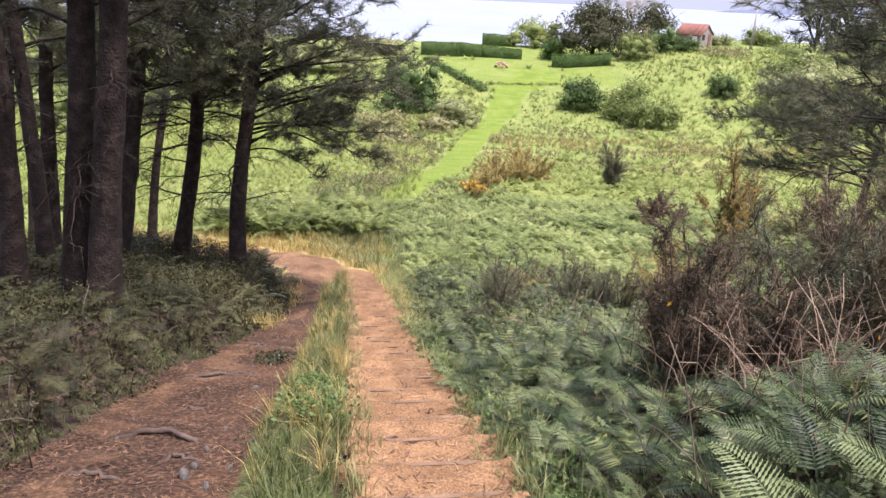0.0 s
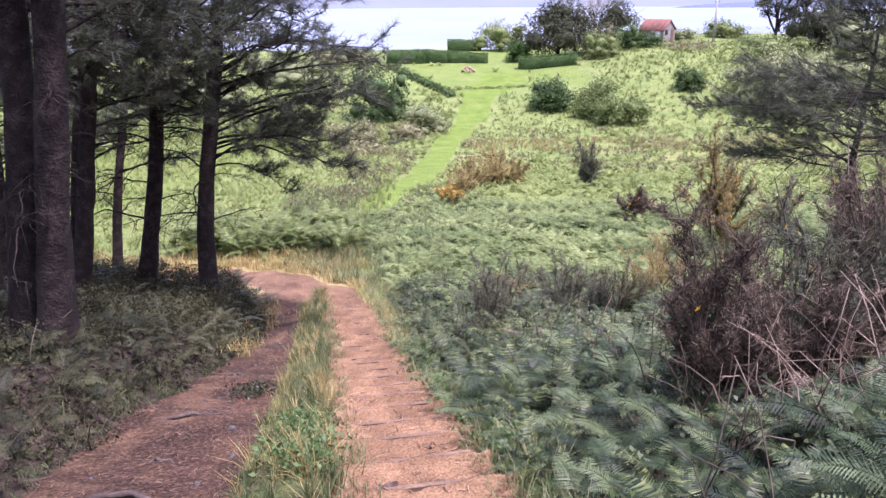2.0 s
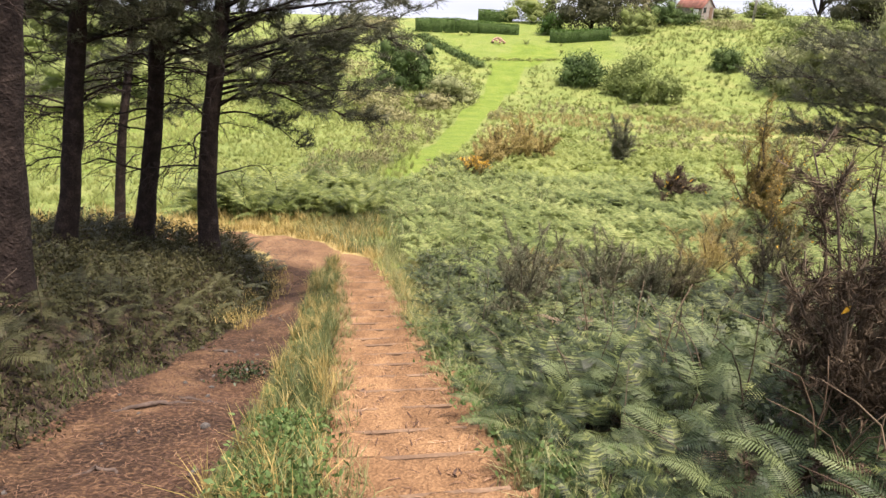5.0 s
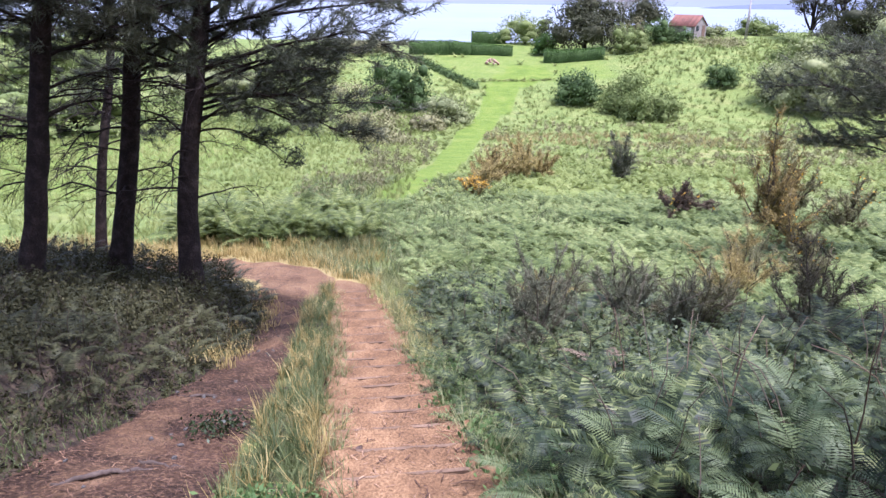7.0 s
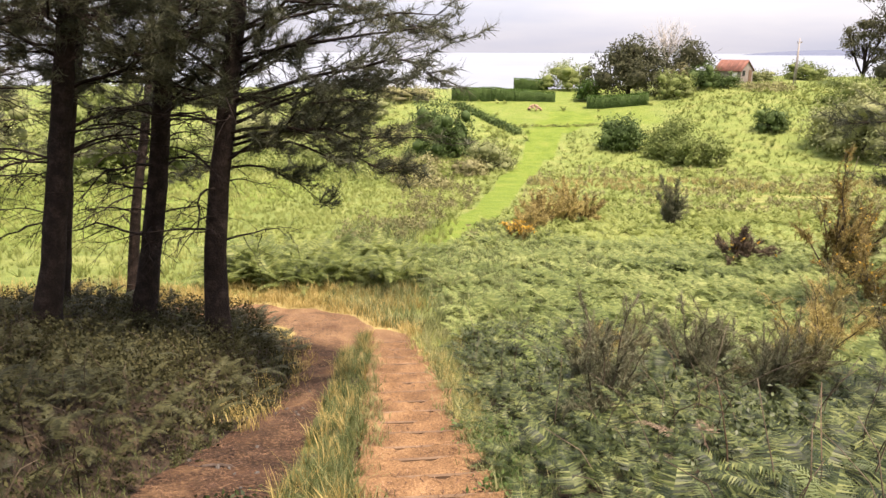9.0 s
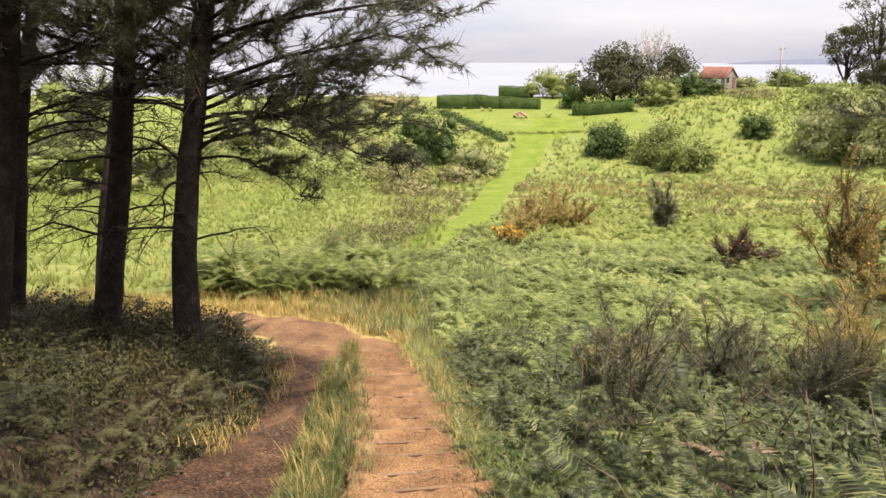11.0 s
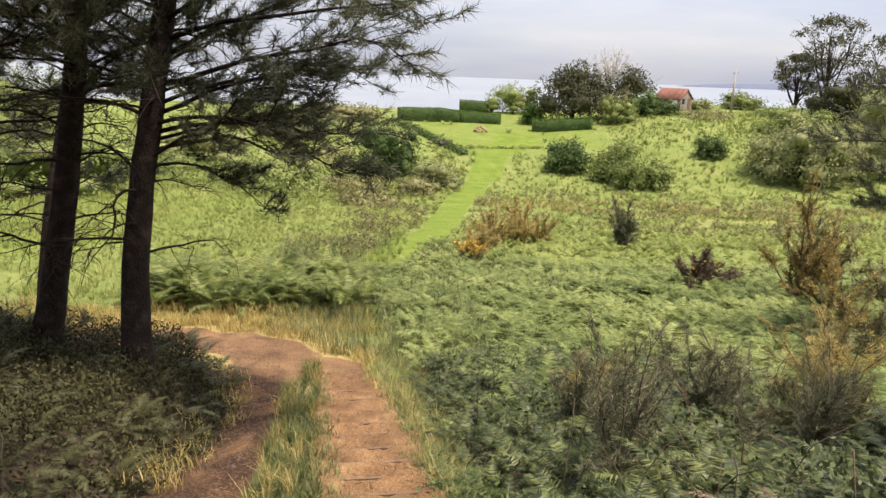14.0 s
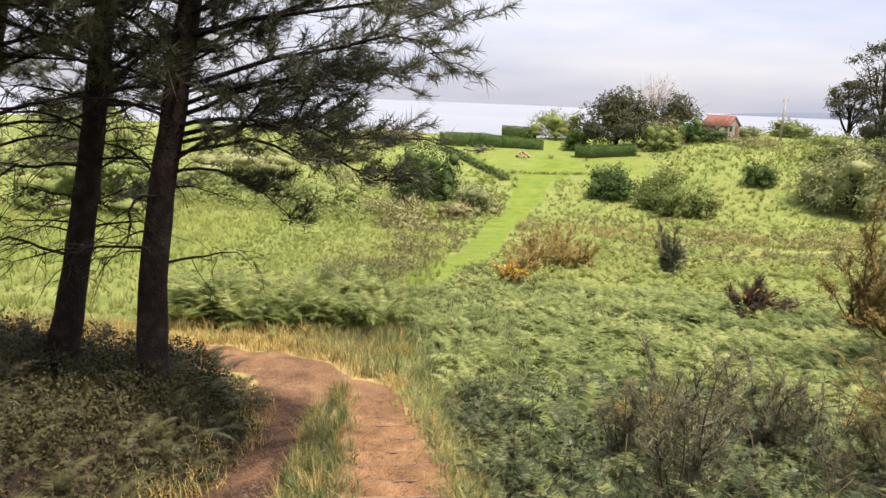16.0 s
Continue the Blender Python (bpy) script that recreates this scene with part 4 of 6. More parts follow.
def build_grass():
    rng = np.random.default_rng(31)
    mid = lambda y: (track_mid(y) + track_half(y) + PATH_L) / 2
    half = lambda y: np.maximum(0.12, (PATH_L - track_mid(y) - track_half(y)) / 2)
    x, y = clumped(rng, 12500, -1, 1, 0.5, 16.4, 22, 0.05)
    x = mid(y) + x * half(y) * (0.75 + 0.2 * np.sin(y * 3.1))
    k = 0.45 + 0.55 * np.sin(y * 2.3) * np.sin(x * 5 + y)
    grass_patch("grass_strip", "tall green and straw-coloured grass between track and steps", M["grass"], x, y, rng.uniform(0.1, 0.34, len(x)) * (0.55 + 0.45 * k), 1)
    x, y = clumped(rng, 2700, -1, 1, 3.5, 16.4, 18, 0.05)
    x = mid(y) + x * half(y) * 0.85
    grass_patch("dry_grass", "pale straw-coloured grass stalks between track and steps", M["grass_dry"], x, y, rng.uniform(0.12, 0.36, len(x)), 2, 0.005)
    x, y = clumped(rng, 6500, 0, 1, 0.5, 17.5)
    x = PATH_R + 0.02 + np.abs(x) ** 1.5 * 0.4
    grass_patch("verge_grass", "short green grass along the edge of the steps", M["grass"], x, y, rng.uniform(0.08, 0.3, len(x)), 3)
    x, y = clumped(rng, 2600, -0.06, 0.1, 0.5, 16.2, 16, 0.05)
    grass_patch("edge_grass", "short tufts of grass creeping onto the earth steps", M["grass"], x + PATH_L, y, rng.uniform(0.06, 0.2, len(x)), 13)
    x, y = clumped(rng, 1800, -0.1, 0.06, 0.5, 16.2, 16, 0.05)
    grass_patch("edge_grass", "short tufts of grass creeping onto the earth steps", M["grass"], x + PATH_R, y, rng.uniform(0.06, 0.18, len(x)), 14)
    x, y = clumped(rng, 3800, 0, 1, 10, 18)
    x = steps_right(y) + 0.03 + x * (0.25 + 0.15 * np.maximum(y - 10.5, 0))
    grass_patch("verge_grass", "long pale green grass beside the lower steps", M["grass_pale"], x, y, rng.uniform(0.06, 0.24, len(x)), 17, 0.008)
    x, y = clumped(rng, 900, 0, 1, 11, 17.5)
    x = steps_right(y) + 0.02 + x * 0.4
    grass_patch("dry_verge", "yellowed grass along the edge of the steps", M["grass_dry"], x, y, rng.uniform(0.08, 0.26, len(x)), 4, 0.007)
    x, y = clumped(rng, 10500, -9, 1.2, 18.4, 21.8, 14, 0.12)
    m = soil_cover(x, y) < 0.25
    x, y = x[m], y[m]
    grass_patch("dry_bank", "straw-yellow grass along the far side of the track", M["grass_dry"], x, y, rng.uniform(0.12, 0.4, len(x)), 5, 0.012)
    x, y = clumped(rng, 26000, -7, 1.6, 16.2, 21, 14, 0.09)
    d = from_turn(x, y)
    m = (d > 0.72) & (d < 1.5) & (soil_cover(x, y) < 0.5) & (y > 16.3) & ((x > -0.8) | (y > 18.0))
    grass_patch("dry_bank", "yellowed grass hanging over the edge of the bare track", M["grass_dry"], x[m], y[m], rng.uniform(0.08, 0.3, m.sum()), 16, 0.01)
    x, y = clumped(rng, 11000, -1.5, 4.0, 16.2, 23, 14, 0.12)
    m = (soil_cover(x, y) < 0.1) & (x > -1)
    grass_patch("meadow_grass", "long soft green grass at the foot of the steps", M["grass"], x[m], y[m], rng.uniform(0.15, 0.5, m.sum()), 6, 0.012)
    x, y = clumped(rng, 15000, -1.5, 8, 22, 40, 14, 0.2)
    m = mown_cover(x, y) < 0.6
    grass_patch("meadow_grass", "pale green grass on the lower field", M["grass"], x[m], y[m], rng.uniform(0.2, 0.5, m.sum()), 7, 0.02)
    x, y = clumped(rng, 7000, -0.45, 0.12, 1.5, 15.5, 14, 0.1)
    x = x + track_left(y)
    m = soil_cover(x, y) < 0.55
    grass_patch("track_grass", "thin grass and moss at the edge of the track", M["grass"], x[m], y[m], rng.uniform(0.03, 0.12, m.sum()), 8)
    x, y = clumped(rng, 800, -0.4, 0.1, 11.0, 16.8, 16, 0.06)
    x = x + track_left(y) + 0.1
    grass_patch("dry_verge", "yellowed grass between the scrub and the dirt track", M["grass_dry"], x, y, rng.uniform(0.08, 0.24, len(x)), 15, 0.008)
    # the open grass of the field, in tufts
    tuft = [tuft_template(120 + i, 7, 0.42, 0.03, 1.0, 0.02) for i in range(3)]
    u, v = 22 + 60 * rng.uniform(0, 1, 13000) ** 1.2, -44 + 42 * rng.uniform(0, 1, 13000)
    x, y = v * C9 + u * S9, u * C9 - v * S9
    m = (v > -10 - 0.55 * u) & (y > 20.8)
    x, y, u = x[m], y[m], u[m]
    s = Soup()
    pick = rng.integers(0, 3, len(x))
    rot = turns(rng, len(x), 0.15, (0.5, 1.1)) * (0.7 + 0.008 * u)[:, None, None]
    for k in range(3):
        q = pick == k
        s.scatter(tuft[k], mats(rot[q], np.stack([x, y, on_ground(x, y) - 0.04], -1)[q]))
    u, v = 38 + 86 * rng.uniform(0, 1, 12000), rng.uniform(0, 66, 12000)
    x, y = v * C9 + u * S9, u * C9 - v * S9
    m = (mown_cover(x, y) < 0.2) & (v < 0.62 * u + 12)
    x, y, u = x[m], y[m], u[m]
    pick = rng.integers(0, 3, len(x))
    rot = turns(rng, len(x), 0.15, (0.5, 1.1)) * (0.6 + 0.008 * u)[:, None, None]
    slope, band = Soup(), Soup()
    bu = rng.uniform(62, 70, 1500)
    bv = rng.uniform(3, 46, 1500)
    bx, by = bv * C9 + bu * S9, bu * C9 - bv * S9
    bm = (mown_cover(bx, by) < 0.2) & (np.sin(bx * 0.3) * np.sin(by * 0.7 + bx * 0.2) > -0.45)
    band.scatter(tuft[0], mats(turns(rng, bm.sum(), 0.15, (0.8, 1.5)), np.stack([bx, by, on_ground(bx, by) - 0.04], -1)[bm]))
    tagged(part("dry_band", band.mesh("dry_band"), M["ochre_grass"], flat=True), "band of ochre dry grass across the field", "grass", kind="stuff")
    for k in range(3):
        q = pick == k
        slope.scatter(tuft[k], mats(rot[q], np.stack([x, y, on_ground(x, y) - 0.06], -1)[q]))
    tagged(part("slope_grass", slope.mesh("slope_grass"), M["slope_grass"], flat=True), "rough green grass on the far slope", "grass", kind="stuff")
    tagged(part("field_grass", s.mesh("field_grass"), M["fern_field"], flat=True), "rough bright green grass of the open field", "grass", kind="stuff")


build_grass()


def shrub_layer(name, label, mat, xy, hgt, leaf, per, seed, category="undergrowth"):
    """Low leafy growth: short stems set with small leaves."""
    rng = np.random.default_rng(seed)
    s = Soup()
    x, y = np.repeat(xy[0], per) + rng.normal(0, 0.09, per * len(xy[0])), np.repeat(xy[1], per) + rng.normal(0, 0.09, per * len(xy[0]))
    z = on_ground(x, y) + np.repeat(hgt, per) * rng.uniform(0.05, 1, len(x)) ** 0.6
    rot = aimed(rng.normal(0, 1, (len(x), 3)) + (0, 0, 0.5), leaf * rng.uniform(0.6, 1.3, len(x)), rng)
    s.scatter(LEAF, mats(rot, np.stack([x, y, z], -1)))
    return tagged(part(name, s.mesh(name), mat, flat=True), label, category, kind="stuff")


def build_undergrowth():
    rng = np.random.default_rng(41)
    x, y = rng.uniform(-6.5, -1.0, 4200), rng.uniform(1.0, 16.6, 4200)
    edge = track_left(y) - 0.04 + 0.12 * np.sin(y * 2.1)
    m = (x < edge) & (y < 15.9 + 0.15 * x + 0.6)
    x, y, edge = x[m], y[m], edge[m]
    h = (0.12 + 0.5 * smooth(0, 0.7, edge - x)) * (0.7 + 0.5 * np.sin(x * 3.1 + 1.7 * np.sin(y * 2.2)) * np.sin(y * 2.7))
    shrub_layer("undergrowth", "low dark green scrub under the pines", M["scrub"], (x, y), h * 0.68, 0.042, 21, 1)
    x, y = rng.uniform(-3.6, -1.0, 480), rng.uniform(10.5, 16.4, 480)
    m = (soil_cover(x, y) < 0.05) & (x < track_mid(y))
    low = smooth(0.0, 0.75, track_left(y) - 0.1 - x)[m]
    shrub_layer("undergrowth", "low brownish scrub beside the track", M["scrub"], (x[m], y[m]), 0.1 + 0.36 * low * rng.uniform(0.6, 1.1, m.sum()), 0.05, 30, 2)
    x, y = rng.uniform(-0.45, -0.05, 26), rng.uniform(4.5, 6.2, 26)
    shrub_layer("weed_patch", "fresh green leafy weeds beside the steps", M["weed"], (x, y), np.full(26, 0.22), 0.045, 60, 3, "weeds")
    x, y = -0.86 + rng.normal(0, 0.09, 9), 8.3 + rng.normal(0, 0.1, 9)
    shrub_layer("weed_patch", "small grey-green weed growing on the dirt track", M["bramble"], (x, y), rng.uniform(0.08, 0.17, 9), 0.045, 34, 9, "weeds")
    x, y = rng.uniform(1.04, 1.5, 150), rng.uniform(1.2, 11, 150)
    shrub_layer("weed_patch", "leafy green weeds along the edge of the steps", M["weed"], (x, y), rng.uniform(0.06, 0.24, 150), 0.05, 32, 4, "weeds")
    x, y = rng.uniform(1.6, 6.0, 420), rng.uniform(2.0, 16, 420)
    shrub_layer("bramble", "dark tangled brambles among the bracken", M["bramble"], (x, y), rng.uniform(0.2, 0.48, 420), 0.055, 30, 5, "brambles")
    u, v = rng.uniform(30, 62, 420), rng.uniform(-7, -1, 420)
    x, y = v * C9 + u * S9, u * C9 - v * S9
    m = (mown_cover(x, y) < 0.2) & (np.sin(x * 0.9 + 1.1 * np.sin(y * 0.5)) * np.sin(y * 0.55 + x * 0.4) + 0.5 * rng.uniform(-1, 1, len(x)) > 0.05) & (rng.uniform(0, 1, len(x)) < smooth(-7.4, -4.5, v) + 0.1)
    shrub_layer("heath_patch", "rust-brown and green heath beside the mown path", M["heath"], (x[m], y[m]), rng.uniform(0.25, 0.8, m.sum()), 0.13, 40, 6, "heath")
    q = rng.uniform(0, 1, 150)
    x, y = 16.5 + 13.5 * q, 98.6 - 0.9 * q + rng.normal(0, 0.25, 150)
    shrub_layer("bank_growth", "dark rough growth along the low bank of the lawn", M["fern_bank"], (x, y), rng.uniform(0.08, 0.36, 150), 0.13, 18, 8, "undergrowth")
    u, v = rng.uniform(48, 76, 900), rng.uniform(2, 36, 900)
    x, y = v * C9 + u * S9, u * C9 - v * S9
    m = (mown_cover(x, y) < 0.2) & (np.sin(x * 0.35 + np.sin(y * 0.4)) * np.sin(y * 0.5 + x * 0.2) > 0.0)
    shrub_layer("heath_patch", "brownish heath on the field", M["heath"], (x[m], y[m]), np.full(m.sum(), 0.5), 0.18, 30, 7, "heath")


build_undergrowth()


def stalks(name, label, mat, n, box, tall, seed):
    """Thin dead stalks and arching runners standing among the bracken."""
    rng = np.random.default_rng(seed)
    s = Soup()
    k = np.linspace(0, 1, 5)
    for _ in range(n):
        x, y = rng.uniform(*box[:2]), rng.uniform(*box[2:])
        h, a = tall * rng.uniform(0.5, 1.15), rng.uniform(0, 6.28)
        out = h * rng.uniform(0.05, 0.8)
        p = np.stack([x + math.cos(a) * out * k ** 2, y + math.sin(a) * out * k ** 2, float(on_ground(x, y)) + h * (k - 0.35 * k ** 3 * (out / h))], -1) + rng.normal(0, 0.012, (5, 3))
        s.add(*tube(p, np.linspace(0.006, 0.0025, 5) * rng.uniform(0.7, 1.4), 3))
    tagged(part(name, s.mesh(name), mat), label, "stalks", kind="stuff")


stalks("dead_stalk", "thin dead brown stalks standing among the bracken", M["twig"], 200, (1.6, 6.0, 2.0, 16.0), 0.95, 1)
stalks("dead_stalk", "pale dry runners arching over the bracken", M["fern_dead"], 60, (2.0, 5.0, 2.5, 12.0), 0.9, 2)
stalks("dead_stalk", "thin dead twigs among the scrub under the pines", M["twig"], 260, (-5.0, -1.9, 2.0, 16.0), 0.6, 3)
stalks("dead_stalk", "bleached dead twigs and curled bracken stems", M["fern_dead"], 120, (2.2, 3.9, 3.5, 4.8), 0.95, 4)


# ---- gorse and shrubs ----
def gorse(x, y, wide, tall, seed, mat, label, flowers=0, stems=13, group="gorse bushes", thick=1.0):
    """A gorse bush: splayed woody stems with spiny sprays."""
    rng = np.random.default_rng(seed)
    bush = tagged(new("gorse_bush"), label, "bush", group)
    bush.location = (x, y, float(on_ground(x, y)) - 0.03)
    wood, spray, bloom = Soup(), Soup(), Soup()
    at, way = [], []
    for i in range(stems):
        a, out = rng.uniform(0, 6.28), rng.uniform(0.15, 1) * wide / 2
        h = tall * rng.uniform(0.55, 1.0) * (1.1 - 0.45 * out / (wide / 2))
        k = np.linspace(0, 1, 8)
        p = np.stack([math.cos(a) * out * k ** 1.2, math.sin(a) * out * k ** 1.2, h * k], -1) + np.cumsum(rng.normal(0, 0.03 * tall, (8, 3)), axis=0) * k[:, None]
        wood.add(*tube(p, np.linspace(0.018, 0.004, 8) * thick * (0.6 + 0.2 * tall), 5))
        for j in range(int(7 * thick) + 2):
            q = rng.uniform(0.3, 1) * 7
            i0 = min(int(q), 6)
            b = p[i0] + (p[i0 + 1] - p[i0]) * (q - i0)
            d = (p[i0 + 1] - p[i0]) / np.linalg.norm(p[i0 + 1] - p[i0]) + rng.normal(0, 0.55, 3)
            d /= np.linalg.norm(d)
            ln = rng.uniform(0.12, 0.32) * (0.5 + 0.3 * tall)
            wood.add(*tube(np.array([b, b + d * ln * 0.5, b + d * ln + (0, 0, 0.03)]), [0.006 * thick, 0.004 * thick, 0.002], 3))
            for w in np.linspace(0.25, 1, 5 if thick > 1.5 else 9):
                at.append(b + d * ln * w)
                way.append(d + rng.normal(0, 0.35, 3))
    at, way = np.array(at), np.array(way)
    rot = aimed(way, rng.uniform(0.8, 1.4, len(at)) * (0.7 + 0.25 * tall * thick), rng)
    pick = rng.integers(0, 3, len(at))
    for k in range(3):
        spray.scatter((SPINES if thick > 1.5 else FINE_SPINES)[k], mats(rot[pick == k], at[pick == k]))
    part("woody_frame", wood.mesh("woody_frame"), M["twig"], bush)
    part("foliage", spray.mesh("foliage"), mat, bush, flat=True)
    if flowers:
        i = rng.choice(np.where(at[:, 2] > tall * 0.45)[0], flowers)
        bloom.scatter(LEAF, mats(aimed(rng.normal(0, 1, (flowers, 3)), rng.uniform(0.04, 0.075, flowers) * (0.2 + 0.8 * thick), rng), at[i] + rng.normal(0, 0.02, (flowers, 3))))
        part("blossom", bloom.mesh("blossom"), M["flower"], bush, "yellow gorse flowers", flat=True)
    return bush


BROWN, GREEN = "half-dead brown gorse bush with bare twigs", "grey-green spiny gorse bush"
for i, (x, y, w, h, n, m) in enumerate(((2.72, 4.95, 1.0, 1.65, 12, "gorse_brown"), (3.35, 4.6, 1.4, 1.1, 16, "gorse_brown"), (3.6, 5.2, 1.3, 1.8, 15, "gorse"), (4.2, 4.9, 1.5, 1.5, 15, "heath_dull"), (4.7, 5.6, 1.5, 2.0, 15, "gorse_brown"), (5.2, 5.3, 1.6, 2.1, 16, "gorse"), (5.7, 6.5, 1.9, 2.5, 18, "heath_dull"), (6.4, 7.4, 1.9, 2.5, 18, "gorse_brown"))):
    gorse(x, y, w, h, 2 + i, M[m], GREEN if m == "gorse" else BROWN, 3, n + 6, thick=1.1)
gorse(2.25, 9.9, 1.0, 1.55, 7, M["gorse"], "thin gorse bush with dark brown spiny tips", 0, 9, thick=0.8)
for i, (x, y, w, h, m) in enumerate(((2.7, 11.9, 1.1, 1.0, "gorse"), (3.4, 13.0, 1.0, 0.8, "rust"), (3.9, 9.9, 1.1, 1.0, "gorse"))):
    gorse(x, y, w, h, 90 + i, M[m], "low twiggy brown and green shrub among the bracken", 0, 9, "twiggy shrubs", 0.9)
gorse(2.6, 10.5, 0.7, 1.4, 8, M["gorse"], GREEN, 0, 7, thick=0.8)
gorse(5.2, 9.4, 1.6, 1.3, 16, M["heath_dull"], BROWN, 0, 12)
gorse(4.1, 11.8, 1.3, 1.2, 17, M["gorse"], GREEN, 0, 14)
gorse(6.2, 12.6, 1.8, 1.4, 18, M["rust"], BROWN, 0, 14)
gorse(4.6, 10.6, 1.3, 1.1, 19, M["heath"], BROWN, 0, 13)
gorse(3.7, 13.4, 1.3, 0.9, 20, M["heath"], BROWN, 0, 11)
gorse(7.6, 14.2, 1.8, 1.4, 22, M["heath"], BROWN, 8, 14)
gorse(11.9, 25.6, 2.4, 1.15, 11, M["gorse_brown"], "low dark brown gorse mound with a few yellow flowers", 40, 28, thick=2.2)
gorse(5.9, 32.0, 1.3, 1.1, 12, M["rust"], "small gorse bush covered in yellow-orange flowers", 560, 18, thick=1.8)
for i, (x, y, w, h, fl) in enumerate(((13.2, 22.6, 2.2, 3.5, 60), (14.6, 23.6, 2.4, 3.0, 40), (12.6, 20.6, 2.0, 1.6, 50), (15.4, 21.8, 2.4, 2.0, 50), (11.2, 18.2, 1.8, 1.2, 40), (9.6, 15.6, 1.8, 1.2, 25))):
    gorse(x, y, w, h, 60 + i, M["rust"] if i % 2 == 0 else M["heath"], "straggling reddish-brown gorse with a few yellow flowers", fl, 16, thick=1.65)
for i, (x, y, w, h) in enumerate(((8.4, 38.6, 3.0, 2.0), (10.2, 40.2, 3.2, 2.3), (7.4, 36.8, 2.4, 1.5), (11.6, 41.5, 2.6, 1.6))):
    gorse(x, y, w, h, 70 + i, M["rust"], "rust-tipped straggling shrub beside the mown path", 0, 20, thick=2.4)
gorse(15.0, 38.5, 1.6, 2.6, 80, M["gorse"], "narrow grey-green shrub standing in the bracken", 0, 18, thick=2.1)


def core_template():
    bm = bmesh.new()
    bmesh.ops.create_icosphere(bm, subdivisions=1, radius=1)
    v = np.array([p.co[:] for p in bm.verts])
    f = np.array([[c.index for c in q.verts] for q in bm.faces])
    bm.free()
    return v, f


CORE = core_template()


def leafy(kind, x, y, lobes, leaf, count, mat, label, seed, category="bush", group="", trunk=0.0, base=None, stems=True, fill=0.35):
    """A bush or tree crown: lobes (dx, dy, z, rx, ry, rz) clothed in leaves, on a trunk with limbs."""
    rng = np.random.default_rng(seed)
    z0 = float(on_ground(x, y)) if base is None else base
    ob = tagged(new(kind), label, category, group)
    ob.location = (x, y, z0)
    wood, crown = Soup(), Soup()
    top = max(l[2] for l in lobes)
    if stems:
        n = 5
        r = trunk or 0.05 + 0.02 * top
        k = np.linspace(0, 1, 6)
        mid = np.stack([0.1 * np.sin(3 * k), 0.1 * k, -0.2 + (top * 0.7 + 0.2) * k], -1)
        wood.add(*tube(mid, r * (1.2 - 0.8 * k), 8))
        for l in lobes:
            b = mid[rng.integers(1, 4)]
            e = np.array(l[:3])
            p = b + (e - b) * k[:, None] + np.cumsum(rng.normal(0, 0.03 * top, (6, 3)), axis=0) * k[:, None]
            wood.add(*tube(p, r * (0.55 - 0.42 * k), 6))
            for _ in range(4):
                d = rng.normal(0, 1, 3) * np.array(l[3:]) * 0.7
                wood.add(*tube(np.array([p[3], p[4] + d * 0.4, e + d]), [r * 0.25, r * 0.15, r * 0.06], 4))
        part("trunk", wood.mesh("trunk"), M["bark"], ob)
    vol = np.array([l[3] * l[4] + l[4] * l[5] + l[3] * l[5] for l in lobes])
    share = (1.25 * count * vol / vol.sum()).astype(int)
    for l, n in zip(lobes, share):
        if fill < 0.5:
            w = 0.56 + 0.1 * np.sin(CORE[0][:, 0] * 5 + seed) * np.sin(CORE[0][:, 1] * 6 + 2 * CORE[0][:, 2]) + rng.normal(0, 0.06, len(CORE[0]))
            cv = np.array(l[:3]) + CORE[0] * w[:, None] * np.array(l[3:])
            cv[:, 2] = np.maximum(cv[:, 2], 0.0)
            crown.add(cv, CORE[1])
        # sprigs on the lobe's shell, uneven, each with a few leaves
        ns = max(4, n // 7)
        d = rng.normal(0, 1, (ns, 3))
        d /= np.linalg.norm(d, axis=1, keepdims=True)
        d[:, 2] = np.where(d[:, 2] < -0.85, -d[:, 2], d[:, 2])
        q = 1 + 0.26 * np.sin(d[:, 0] * 6 + seed) * np.sin(d[:, 1] * 5.3 + d[:, 2] * 6) - fill * rng.uniform(0, 1, ns) ** 2 + 0.22 * rng.uniform(0, 1, ns) ** 6
        c = np.array(l[:3]) + d * q[:, None] * np.array(l[3:])
        c = np.repeat(c, 7, axis=0) + rng.normal(0, leaf * 0.7, (ns * 7, 3))
        dd = np.repeat(d, 7, axis=0) + rng.normal(0, 0.45, (ns * 7, 3))
        c[:, 2] = np.maximum(c[:, 2], 0.02)
        crown.scatter(LEAF, mats(aimed(dd, leaf * rng.uniform(0.75, 1.5, ns * 7), rng)[:, :, [1, 2, 0]], c))
    part("foliage", crown.mesh("foliage"), mat, ob, flat=True)
    return ob


def blob(w, h, n, seed, flat=0.5):
    """Lobes of a rounded bush of that width and height."""
    rng = np.random.default_rng(seed)
    out = [(0, 0, h * 0.45, w * 0.36, w * 0.36, h * 0.45)]
    for i in range(n):
        a = i * 2.4 + rng.uniform(-0.4, 0.4)
        r = w * rng.uniform(0.2, 0.36)
        s = w * rng.uniform(0.14, 0.24)
        out.append((r * math.cos(a), r * math.sin(a), h * rng.uniform(0.25, 0.68), s, s, h * rng.uniform(0.18, 0.32)))
    for i in range(6):
        a, s = i * 1.05 + 0.3, w * rng.uniform(0.14, 0.2)
        out.append((w * 0.32 * math.cos(a), w * 0.32 * math.sin(a), h * 0.16, s, s, h * rng.uniform(0.16, 0.24)))
    return out


